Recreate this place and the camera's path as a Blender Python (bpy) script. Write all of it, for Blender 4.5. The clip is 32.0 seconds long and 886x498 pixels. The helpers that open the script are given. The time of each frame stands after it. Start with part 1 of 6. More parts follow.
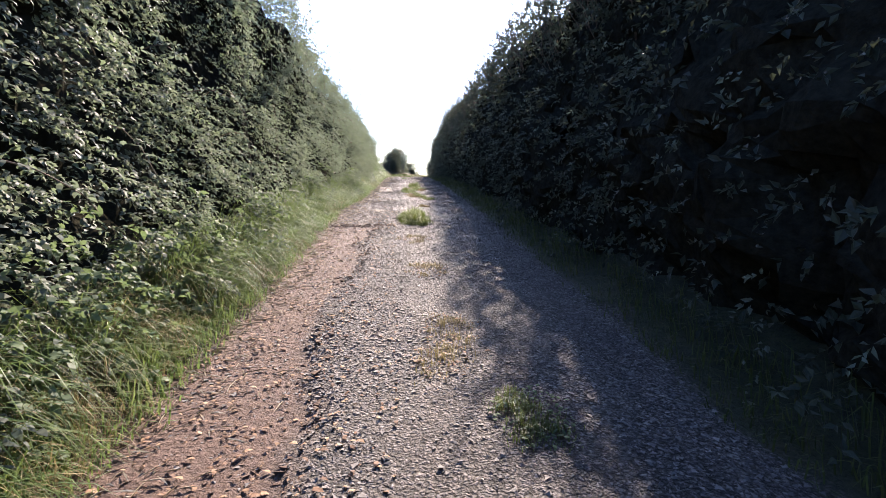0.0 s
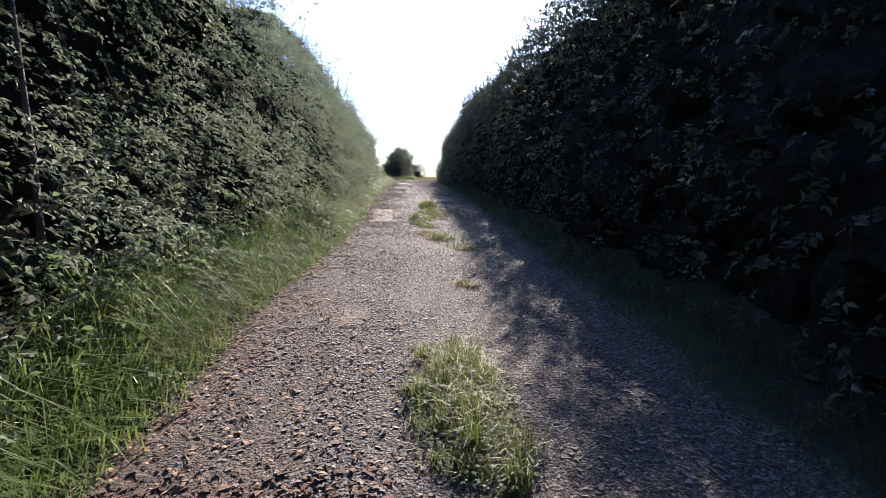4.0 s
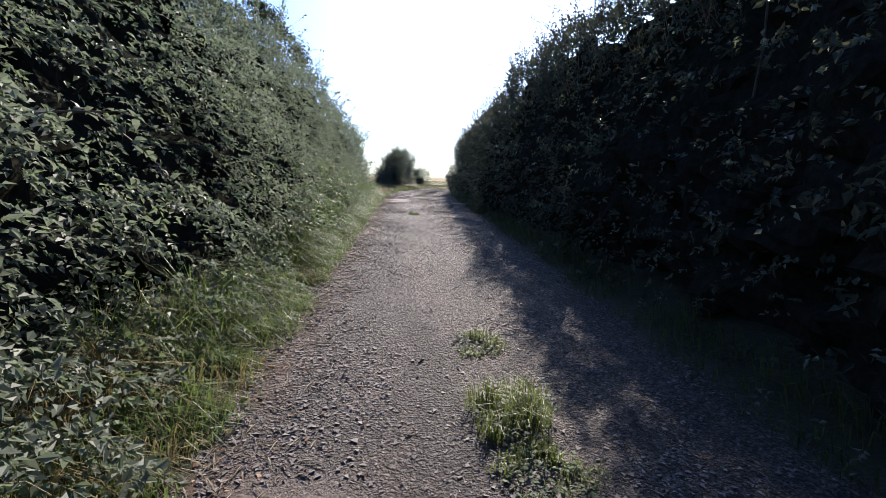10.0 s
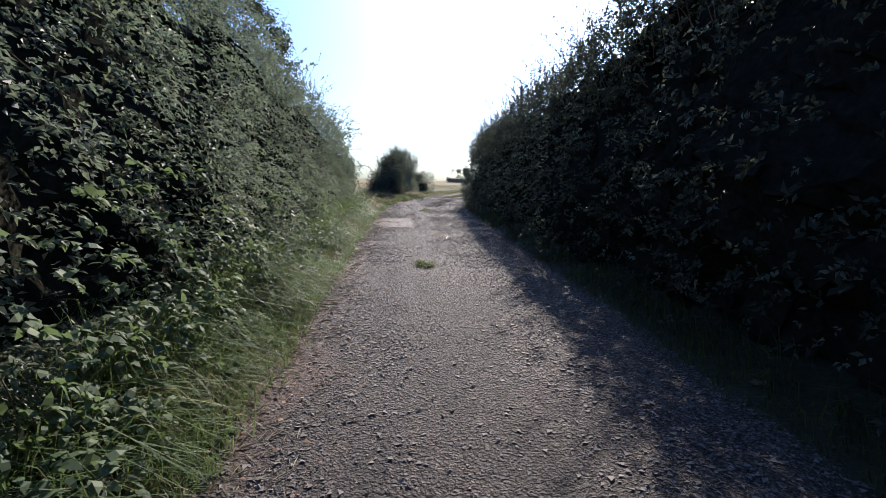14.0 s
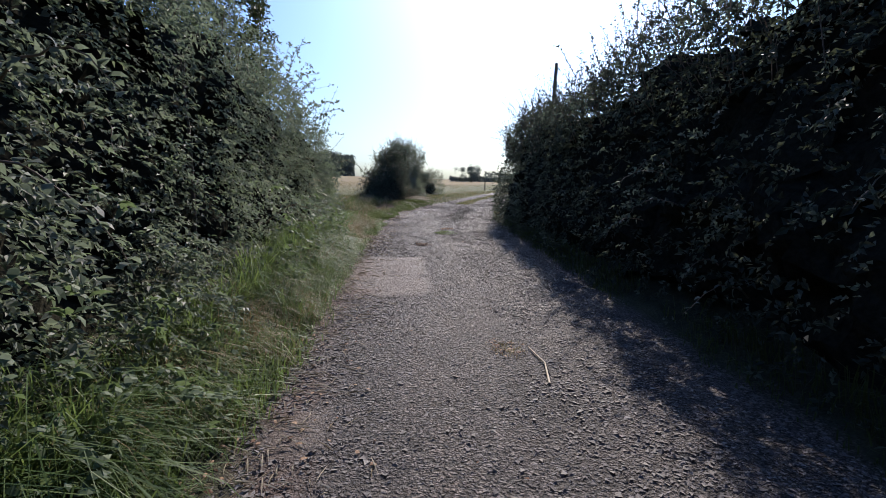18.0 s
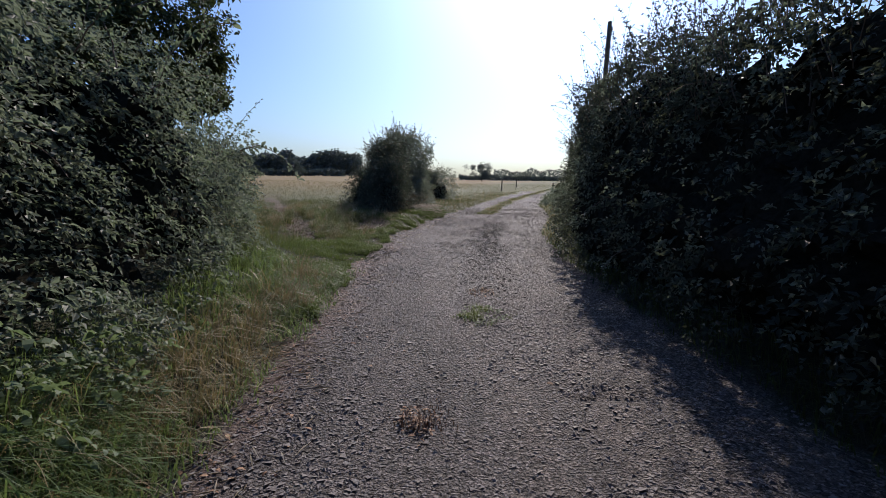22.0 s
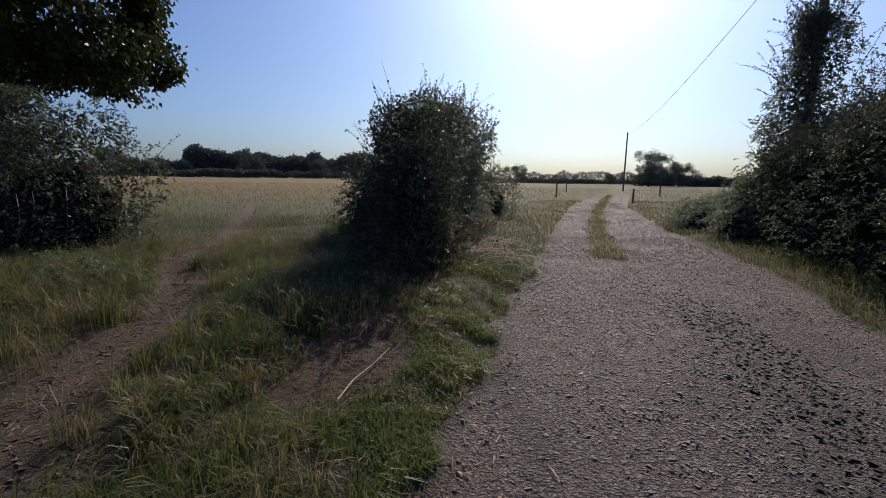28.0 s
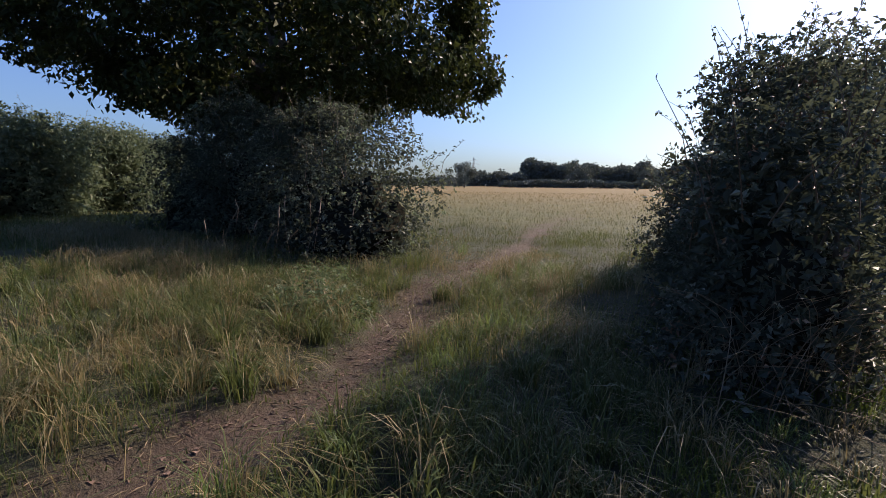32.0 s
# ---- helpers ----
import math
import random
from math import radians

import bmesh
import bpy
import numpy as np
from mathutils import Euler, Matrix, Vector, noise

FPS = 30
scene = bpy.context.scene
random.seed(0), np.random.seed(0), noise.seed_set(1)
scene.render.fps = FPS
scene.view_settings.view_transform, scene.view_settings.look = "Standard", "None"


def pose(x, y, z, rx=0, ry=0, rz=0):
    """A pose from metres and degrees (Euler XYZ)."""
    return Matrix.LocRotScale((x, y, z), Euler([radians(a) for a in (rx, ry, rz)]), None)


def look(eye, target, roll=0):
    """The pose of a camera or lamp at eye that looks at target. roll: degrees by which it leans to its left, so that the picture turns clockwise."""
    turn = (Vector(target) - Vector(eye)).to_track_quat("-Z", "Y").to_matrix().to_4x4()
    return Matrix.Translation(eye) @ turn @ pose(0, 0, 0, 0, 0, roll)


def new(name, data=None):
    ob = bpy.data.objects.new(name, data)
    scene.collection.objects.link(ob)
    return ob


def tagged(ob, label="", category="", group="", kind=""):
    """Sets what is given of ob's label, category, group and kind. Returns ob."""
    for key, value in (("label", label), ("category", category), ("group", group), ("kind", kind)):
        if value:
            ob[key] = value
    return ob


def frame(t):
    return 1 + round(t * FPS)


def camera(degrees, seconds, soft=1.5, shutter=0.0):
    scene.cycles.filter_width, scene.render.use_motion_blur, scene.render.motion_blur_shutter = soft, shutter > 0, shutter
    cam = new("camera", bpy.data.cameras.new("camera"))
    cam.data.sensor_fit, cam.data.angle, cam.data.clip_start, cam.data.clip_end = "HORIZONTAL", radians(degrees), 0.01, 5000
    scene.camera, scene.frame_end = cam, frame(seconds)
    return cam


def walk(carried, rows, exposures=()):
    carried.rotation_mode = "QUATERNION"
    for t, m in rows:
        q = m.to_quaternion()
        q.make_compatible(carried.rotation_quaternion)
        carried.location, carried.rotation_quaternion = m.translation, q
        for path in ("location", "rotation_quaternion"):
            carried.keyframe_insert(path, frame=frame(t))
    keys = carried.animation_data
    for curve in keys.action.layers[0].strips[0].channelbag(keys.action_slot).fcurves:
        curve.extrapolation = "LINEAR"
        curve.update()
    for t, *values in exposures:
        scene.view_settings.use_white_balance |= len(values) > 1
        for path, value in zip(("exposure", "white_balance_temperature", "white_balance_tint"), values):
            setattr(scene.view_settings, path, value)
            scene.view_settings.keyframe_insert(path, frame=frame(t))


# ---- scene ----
cam = camera(86.0, 32.0, soft=0.65)
PATH = [
    (0.0, (0.000, 0.000, 1.500), (0.948, 9.842, 0.005), 0.70),
    (0.5, (0.050, 0.923, 1.555), (0.998, 10.765, 0.059), 0.70),
    (1.0, (0.002, 1.872, 1.610), (0.932, 11.716, 0.114), 0.90),
    (1.5, (0.027, 2.798, 1.661), (0.940, 12.643, 0.166), 0.90),
    (2.0, (-0.026, 3.790, 1.719), (0.870, 13.636, 0.224), 0.80),
    (2.5, (-0.028, 4.692, 1.771), (0.850, 14.538, 0.258), 0.80),
    (3.0, (-0.040, 5.680, 1.829), (0.822, 15.528, 0.316), 0.80),
    (3.5, (-0.014, 6.521, 1.878), (0.848, 16.371, 0.382), 0.70),
    (4.0, (-0.002, 7.490, 1.932), (0.860, 17.337, 0.420), 0.60),
    (4.5, (-0.022, 8.378, 1.984), (0.840, 18.228, 0.489), 0.70),
    (6.5, (-0.037, 11.878, 2.178), (0.807, 21.729, 0.683), 1.10),
    (7.0, (-0.030, 12.772, 2.224), (0.797, 22.625, 0.729), 1.10),
    (7.5, (0.000, 13.607, 2.266), (0.810, 23.462, 0.771), 0.90),
    (8.0, (0.024, 14.528, 2.309), (0.817, 24.387, 0.831), 0.80),
    (8.5, (0.070, 15.377, 2.348), (0.897, 25.230, 0.853), 0.80),
    (9.0, (0.037, 16.303, 2.390), (0.882, 26.154, 0.895), 0.80),
    (9.5, (0.073, 17.195, 2.426), (0.934, 27.044, 0.931), 0.80),
    (10.0, (0.055, 18.134, 2.465), (0.935, 27.985, 0.987), 0.90),
    (10.5, (0.092, 19.039, 2.500), (0.971, 28.890, 1.022), 1.00),
    (11.0, (0.061, 19.980, 2.536), (0.957, 29.829, 1.058), 1.00),
    (11.5, (0.078, 20.830, 2.566), (0.958, 30.684, 1.105), 1.00),
    (12.0, (0.087, 21.739, 2.597), (0.966, 31.592, 1.136), 0.80),
    (12.5, (0.056, 22.523, 2.624), (0.918, 32.378, 1.163), 0.80),
    (13.0, (0.063, 23.417, 2.652), (0.925, 33.274, 1.208), 0.90),
    (13.5, (0.062, 24.212, 2.676), (0.941, 34.071, 1.250), 0.80),
    (14.0, (0.058, 25.150, 2.703), (0.938, 35.009, 1.277), 0.60),
    (14.5, (0.018, 25.992, 2.724), (0.916, 35.849, 1.298), 0.80),
    (16.5, (-0.066, 29.491, 2.806), (0.848, 39.343, 1.362), 1.20),
    (17.0, (-0.067, 30.455, 2.825), (0.830, 40.310, 1.381), 1.20),
    (17.5, (-0.035, 31.417, 2.841), (0.845, 41.273, 1.398), 1.10),
    (18.0, (-0.013, 32.444, 2.857), (0.849, 42.299, 1.396), 1.10),
    (18.5, (0.047, 33.370, 2.871), (0.909, 43.223, 1.393), 1.10),
    (19.0, (0.079, 34.332, 2.883), (0.924, 44.186, 1.405), 1.10),
    (19.5, (0.154, 35.241, 2.895), (0.964, 45.098, 1.417), 1.10),
    (20.0, (0.228, 36.150, 2.906), (1.022, 46.008, 1.428), 1.00),
    (20.5, (0.330, 37.008, 2.915), (1.106, 46.868, 1.437), 0.80),
    (21.0, (0.341, 37.924, 2.924), (1.100, 47.782, 1.429), 0.80),
    (21.5, (0.360, 38.758, 2.933), (1.067, 48.620, 1.437), 0.70),
    (22.0, (0.339, 39.677, 2.941), (1.012, 49.541, 1.445), 0.60),
    (22.5, (0.323, 40.482, 2.947), (0.961, 50.347, 1.434), 0.70),
    (23.0, (0.285, 41.386, 2.954), (0.940, 51.250, 1.441), 0.70),
    (23.5, (0.234, 42.163, 2.959), (0.872, 52.030, 1.464), 0.70),
    (24.0, (0.192, 43.036, 2.964), (0.813, 52.901, 1.452), 0.70),
    (24.5, (0.124, 43.798, 2.968), (0.710, 53.669, 1.473), 0.70),
    (25.0, (0.125, 44.618, 2.972), (0.694, 54.490, 1.477), 0.70),
    (25.5, (0.088, 45.378, 2.976), (0.657, 55.249, 1.480), 0.60),
    (27.5, (0.017, 48.577, 2.983), (0.310, 58.466, 1.528), 0.60),
    (28.0, (-0.055, 49.354, 2.984), (0.032, 59.248, 1.533), 0.60),
    (28.5, (-0.116, 50.035, 2.984), (-0.410, 59.924, 1.528), 0.60),
    (29.0, (-0.180, 50.641, 2.984), (-1.403, 60.460, 1.536), 0.60),
    (29.5, (-0.150, 51.154, 2.984), (-2.594, 60.742, 1.536), 0.60),
    (30.0, (-0.192, 51.675, 2.984), (-4.091, 60.773, 1.558), 0.60),
    (30.5, (-0.256, 52.057, 2.984), (-5.070, 60.706, 1.564), 0.60),
    (31.0, (-0.260, 52.243, 2.984), (-5.582, 60.596, 1.603), 0.60),
    (31.5, (-0.298, 52.267, 2.984), (-5.909, 60.431, 1.626), 0.60),
    (32.0, (-0.318, 52.218, 2.984), (-6.298, 60.125, 1.676), 0.60),
]
walk(cam, [(t, look(eye, target, roll)) for t, eye, target, roll in PATH],
     exposures=[(0.0, 1.95, 7200, 22), (4.0, 1.45, 6950, 20), (9.0, 1.15, 6750, 18), (13.0, 0.9, 6650, 17), (19.0, 0.4, 6550, 18), (25.0, -0.05, 7000, 20), (28.5, -0.15, 7300, 20), (29.7, 0.05, 7000, 18), (31.0, 0.6, 7200, 23), (32.0, 0.75, 7600, 25)])

# world, sun, light
SUN_AZ, SUN_EL = radians(16.5), radians(33.0)
world = bpy.data.worlds.new("sky")
scene.world = world
world.use_nodes = True
wn = world.node_tree
sky = wn.nodes.new("ShaderNodeTexSky")
sky.sky_type = "NISHITA"
sky.sun_disc = False
sky.sun_elevation, sky.sun_rotation = SUN_EL, SUN_AZ
sky.air_density, sky.dust_density, sky.ozone_density = 1.1, 2.1, 4.5
wn.nodes["Background"].inputs["Strength"].default_value = 0.095
cool = wn.nodes.new("ShaderNodeMix")
cool.data_type, cool.blend_type = "RGBA", "MULTIPLY"
cool.inputs[0].default_value = 1.0
cool.inputs[7].default_value = (0.61, 0.89, 1.27, 1)
wn.links.new(sky.outputs["Color"], cool.inputs[6])
wn.links.new(cool.outputs[2], wn.nodes["Background"].inputs["Color"])
sun = bpy.data.lights.new("sun", "SUN")
sun.energy, sun.angle, sun.color = 5.0, radians(0.6), (1.0, 0.93, 0.82)
sun_lamp = new("sun", sun)
sun_lamp.matrix_world = look((50 * math.sin(SUN_AZ) * math.cos(SUN_EL), 50 * math.cos(SUN_AZ) * math.cos(SUN_EL), 50 * math.sin(SUN_EL)), (0, 0, 0))

RNG = np.random.default_rng(7)


# ---------- noise and curves of the plan ----------
def hash3(i, j, k, seed):
    h = (i * 374761393 + j * 668265263 + k * 2147483647 + seed * 1274126177) & 0xFFFFFFFF
    h = ((h ^ (h >> 13)) * 1274126177) & 0xFFFFFFFF
    h = h ^ (h >> 16)
    return (h & 0xFFFF) / 65535.0


def vnoise(p, freq=1.0, seed=0):
    """Smooth value noise, 0 to 1, for rows of points."""
    q = np.asarray(p, float) * freq
    c = np.floor(q).astype(np.int64)
    f = q - c
    f = f * f * (3 - 2 * f)
    out = 0
    for a in (0, 1):
        for b in (0, 1):
            for d in (0, 1):
                w = (f[:, 0] if a else 1 - f[:, 0]) * (f[:, 1] if b else 1 - f[:, 1]) * (f[:, 2] if d else 1 - f[:, 2])
                out = out + w * hash3(c[:, 0] + a, c[:, 1] + b, c[:, 2] + d, seed)
    return out


def fbm(p, freq=1.0, seed=0, octaves=3):
    s, a, t = 0, 1.0, 0
    for o in range(octaves):
        s = s + a * vnoise(p, freq * 2 ** o, seed + o * 17)
        t += a
        a *= 0.5
    return s / t


def mounds(p, size, seed):
    """Cushion-like swellings packed side by side: 1 at the middle of each, falling to about 0 in the clefts between."""
    q = np.asarray(p, float) / size
    c = np.floor(q).astype(np.int64)
    best = np.full(len(q), 9.0)
    for a in (-1, 0, 1):
        for b in (-1, 0, 1):
            for d in (-1, 0, 1):
                i, j, k = c[:, 0] + a, c[:, 1] + b, c[:, 2] + d
                o = np.stack([i + hash3(i, j, k, seed), j + hash3(i, j, k, seed + 1), k + hash3(i, j, k, seed + 2)], 1)
                best = np.minimum(best, np.sum((q - o) ** 2, 1))
    return 1 - np.clip(np.sqrt(best), 0, 1)


def xy0(x, y):
    return np.stack([np.asarray(x, float), np.asarray(y, float), np.zeros(len(x))], 1)


def smooth(a, b, v):
    t = np.clip((v - a) / (b - a), 0, 1)
    return t * t * (3 - 2 * t)


def lane_slope(y):
    return np.interp(y, [-60, -8, 9, 17, 33, 50, 52], [0, 3.3, 3.3, 2.4, 0.8, 0.0, 0.0])


_ys = np.arange(-60, 60.01, 0.1)
_zs = np.concatenate([[0], np.cumsum(np.tan(np.radians(lane_slope(_ys[:-1] + 0.05))) * 0.1)])
_zs = _zs - np.interp(0, _ys, _zs)


def lane_z(y):
    return np.interp(y, _ys, _zs)


def road_left(y):
    return np.interp(y, [-10, 0, 12, 15, 20, 30, 42, 45, 49, 52, 55, 57.5, 62, 64, 77, 100, 125, 170, 400],
                     [-1.5, -1.5, -1.45, -1.1, -0.98, -0.93, -0.85, -0.67, -0.42, 0.0, 0.8, 1.7, 2.95, 3.5, 7.6, 17.0, 27.0, 44.0, 135.0])


def road_right(y):
    return np.interp(y, [-10, 0, 15, 30, 36, 40, 44, 48, 52, 54, 58, 64.5, 77, 100, 125, 170, 400],
                     [1.9, 1.9, 2.1, 2.35, 2.55, 2.7, 2.9, 3.2, 3.8, 4.5, 5.8, 7.1, 10.9, 20.2, 30.2, 47.2, 138.5])


PATH_Y = [48.5, 51, 52.0, 53.1, 54.6, 56.2, 57.0, 60.9, 62.9, 64.2, 70, 90]
PATH_X = [-1.0, -2.1, -2.45, -2.7, -3.0, -3.8, -4.4, -5.3, -5.9, -6.4, -8.4, -14.0]


def path_x(y):
    return np.interp(y, PATH_Y, PATH_X)


def road_mask(x, y):
    w = (fbm(xy0(x, y), 2.2, 3) - 0.5) * 0.5
    return smooth(-0.12, 0.12, x - road_left(y) + w) * smooth(-0.12, 0.12, road_right(y) - x + w)


def path_mask(x, y):
    w = (fbm(xy0(x, y), 1.7, 9) - 0.5) * 0.7
    d = np.abs(x - path_x(y)) + w
    d = np.minimum(d, np.hypot(x + 2.7, (y - 50.9) * 0.8) - 0.25 + w)
    d = np.minimum(d, np.hypot((x + 0.75) * 1.2, (y - 53.0) * 0.7) - 0.2 + w)
    return (1 - smooth(0.0, 0.5, d - 0.1 + (fbm(xy0(x, y), 5.0, 15) - 0.5) * 0.4)) * smooth(48.5, 50.5, y) * (1 - smooth(62, 85, y))


def soil_mask(x, y):
    """Reddish earth along the left wheel track at the foot of the lane."""
    w = (fbm(xy0(x, y), 1.5, 21) - 0.5) * 0.5
    return (1 - smooth(-0.12, 0.06, x + np.interp(y, [0, 5, 8, 9.4, 12, 20], [0.5, 0.62, 0.5, 0.35, 0.7, 1.0]) + w)) * (1 - smooth(9.2, 9.5, y + w * 0.4) * 0.75) * (1 - smooth(11, 26, y) * 0.6) * (1 - smooth(26, 40, y))


def box_mask(x, y, x0, x1, y0, y1, soft=0.06):
    w = (fbm(xy0(x, y), 3.0, 31) - 0.5) * 0.25
    return smooth(-soft, soft, x - x0 + w) * smooth(-soft, soft, x1 - x + w) * smooth(-soft, soft, y - y0 + w) * smooth(-soft, soft, y1 - y + w)


def bare_mask(x, y):
    """Worn patches where the stones are gone and a smooth bed shows."""
    m = box_mask(x, y, -0.72, -0.18, 17.9, 20.2, 0.1)
    m = np.maximum(m, box_mask(x, y, -0.75, 0.34, 38.2, 40.9, 0.06))
    m = np.maximum(m, box_mask(x, y, -0.62, -0.3, 11.5, 11.95, 0.05))
    m = np.maximum(m, box_mask(x, y, -0.72, -0.45, 34.8, 35.3, 0.05))
    return m


def strip_mask(x, y):
    """Grass between the wheel tracks where the lane runs on across the fields."""
    mid = np.interp(y, [56.5, 59, 64, 74, 100, 125, 170, 400], [2.9, 3.45, 4.85, 8.15, 18.0, 28.6, 45.6, 136.5])
    w = (fbm(xy0(x, y), 1.6, 41) - 0.5) * 1.0
    return (1 - smooth(0.25, 0.55, np.abs(x - mid) + w)) * smooth(57.6, 59.0, y + w)


def loose_mask(x, y):
    """Dark loose chippings in a long streak."""
    mid = np.interp(y, [44, 47, 48.3, 50, 52, 54, 57], [1.4, 1.5, 1.7, 2.0, 2.4, 2.9, 3.4])
    w = (fbm(xy0(x, y), 1.8, 51) - 0.5) * 0.7
    return (1 - smooth(0.22, 0.5, np.abs(x - mid) + w)) * (0.3 + 0.7 * smooth(47.0, 49.0, y)) * smooth(44.5, 46, y) * (1 - smooth(54, 57, y))


def ground_z(x, y, fine=True):
    x, y = np.asarray(x, float), np.asarray(y, float)
    z = lane_z(y)
    r = road_mask(x, y)
    side = np.maximum(np.maximum(road_left(y) - x, x - road_right(y)), 0)
    z = z + np.where(side > 0, 0.06 * smooth(0, 0.5, side), 0)
    lane = 1 - smooth(44, 52, y)
    z = z + lane * 0.45 * smooth(0.3, 2.0, side)
    z = z + 0.17 * smooth(52.0, 54.0, y) * (1 - smooth(62, 70, y)) * smooth(0.0, 0.5, road_left(y) - x) * smooth(-3.2, -1.6, x)
    far = np.hypot(x + 5, y - 55)
    z = z + np.where(x < 0, 1, 0) * np.clip(far - 30, 0, 300) * 0.0065 * smooth(0, 40, -x + (y - 60) * 0.1)
    if fine:
        p = xy0(x, y)
        near = 1 - smooth(60, 120, far)
        z = z + near * (1 - r) * (fbm(p, 0.9, 61) - 0.5) * 0.16
        z = z + near * r * ((fbm(p, 0.6, 62) - 0.5) * 0.05 + (fbm(p, 3.5, 63) - 0.5) * 0.02)
        z = z - soil_mask(x, y) * r * 0.05 * (1 - smooth(12, 20, y))
        z = z - path_mask(x, y) * 0.05
        z = z - box_mask(x, y, 1.3, 2.0, 42.55, 42.75, 0.03) * 0.05
    return z


def gz(x, y):
    return float(ground_z(np.array([x]), np.array([y]))[0])


# ---------- mesh helpers ----------
def raw_mesh(name, verts, faces_list, smooth_shade=False):
    """A mesh from arrays: vertices (n, 3) and a list of index arrays (m, k)."""
    me = bpy.data.meshes.new(name)
    verts = np.asarray(verts, np.float32).reshape(-1, 3)
    me.vertices.add(len(verts))
    me.vertices.foreach_set("co", verts.ravel())
    idx = np.concatenate([f.ravel() for f in faces_list]).astype(np.int32)
    sizes = np.concatenate([np.full(len(f), f.shape[1], np.int32) for f in faces_list])
    me.loops.add(len(idx))
    me.loops.foreach_set("vertex_index", idx)
    me.polygons.add(len(sizes))
    me.polygons.foreach_set("loop_start", np.concatenate([[0], np.cumsum(sizes)[:-1]]).astype(np.int32))
    me.polygons.foreach_set("use_smooth", np.full(len(sizes), smooth_shade))
    me.update(calc_edges=True)
    return me


def mesh_part(name, me, material, parent=None, label=""):
    ob = new(name, me)
    me.materials.append(material)
    if parent is not None:
        ob.parent = parent
        ob.matrix_parent_inverse = Matrix.Translation(-parent.location)
    if label:
        tagged(ob, label)
    return ob


def thing(name, at, label, category, group="", kind=""):
    e = new(name)
    e.empty_display_size = 0.2
    e.location = at
    return tagged(e, label, category, group, kind)


def unit(v):
    return v / np.maximum(np.linalg.norm(v, axis=1, keepdims=True), 1e-9)


def rand_dirs(n):
    return unit(RNG.normal(size=(n, 3)))


LEAF_SHAPES = {
    # outline from base to tip: (along, half width, lift)
    "kite": [(0.0, 0.0), (0.42, 0.5), (1.0, 0.0)],
    "oval": [(0.0, 0.0), (0.28, 0.46), (0.66, 0.40), (1.0, 0.0)],
}


def leaf_mesh(name, at, along, normal, length, width, shape="oval", fold=0.25, curl=0.18):
    """Many leaves in one mesh, each folded along its midrib and bent towards its tip."""
    n = len(at)
    along = unit(along)
    side = unit(np.cross(normal, along))
    up = np.cross(along, side)
    prof = LEAF_SHAPES[shape]
    L = np.broadcast_to(np.asarray(length, float), (n,))[:, None]
    W = np.broadcast_to(np.asarray(width, float), (n,))[:, None]
    mids = prof[1:-1]
    cols = [at]
    for a, w in mids:
        base = at + along * L * a - up * L * curl * a * a
        cols.append(base + side * W * w + up * W * fold)
        cols.append(base - side * W * w + up * W * fold)
    cols.append(at + along * L - up * L * curl)
    k = len(cols)
    v = np.stack(cols, 1).reshape(-1, 3)
    o = (np.arange(n) * k)[:, None]
    if len(mids) == 1:
        faces = [np.concatenate([o + [[0, 3, 1]], o + [[0, 2, 3]]], 0)]
    else:
        tri = np.concatenate([o + [[0, 2, 1]], o + [[3, 4, 5]]], 0)
        quad = o + [[1, 2, 4, 3]]
        faces = [tri, quad]
    return raw_mesh(name, v, faces)


def blade_mesh(name, at, lean, height, width, droop=0.5, long=False):
    """Grass blades: narrow strips that rise, bend over along lean and end in a point."""
    n = len(at)
    lean = unit(np.concatenate([lean[:, :2], np.zeros((n, 1))], 1))
    side = np.stack([-lean[:, 1], lean[:, 0], np.zeros(n)], 1)
    turn = RNG.uniform(-0.9, 0.9, n)[:, None]
    side = unit(side * np.cos(turn) + lean * np.sin(turn))
    H = np.broadcast_to(np.asarray(height, float), (n,))[:, None]
    W = np.broadcast_to(np.asarray(width, float), (n,))[:, None]
    D = np.broadcast_to(np.asarray(droop, float), (n,))[:, None]
    up = np.array([[0, 0, 1.0]])
    if long:
        q1 = at + up * H * 0.45 * (1 - 0.1 * D) + lean * H * D * 0.10
        q2 = at + up * H * 0.78 * (1 - 0.25 * D) + lean * H * D * 0.38
        q3 = at + up * H * 0.86 * (1 - 0.42 * D) + lean * H * D * 0.72
        q4 = at + up * H * 0.80 * (1 - 0.75 * D) + lean * H * D * 1.0
        v = np.stack([at - side * W * 0.5, at + side * W * 0.5, q1 - side * W * 0.5, q1 + side * W * 0.5, q2 - side * W * 0.4, q2 + side * W * 0.4, q3 - side * W * 0.25, q3 + side * W * 0.25, q4], 1).reshape(-1, 3)
        o = (np.arange(n) * 9)[:, None]
        return raw_mesh(name, v, [np.concatenate([o + [[0, 1, 3, 2]], o + [[2, 3, 5, 4]], o + [[4, 5, 7, 6]]], 0), o + [[6, 7, 8]]])
    p1 = at + up * H * 0.62 * (1 - 0.15 * D) + lean * H * D * 0.24
    p3 = at + up * H * (1.0 - 0.62 * D) + lean * H * D * 0.95
    v = np.stack([at - side * W * 0.5, at + side * W * 0.5, p1 - side * W * 0.42, p1 + side * W * 0.42, p3], 1).reshape(-1, 3)
    o = (np.arange(n) * 5)[:, None]
    return raw_mesh(name, v, [o + [[0, 1, 3, 2]], o + [[2, 3, 4]]])


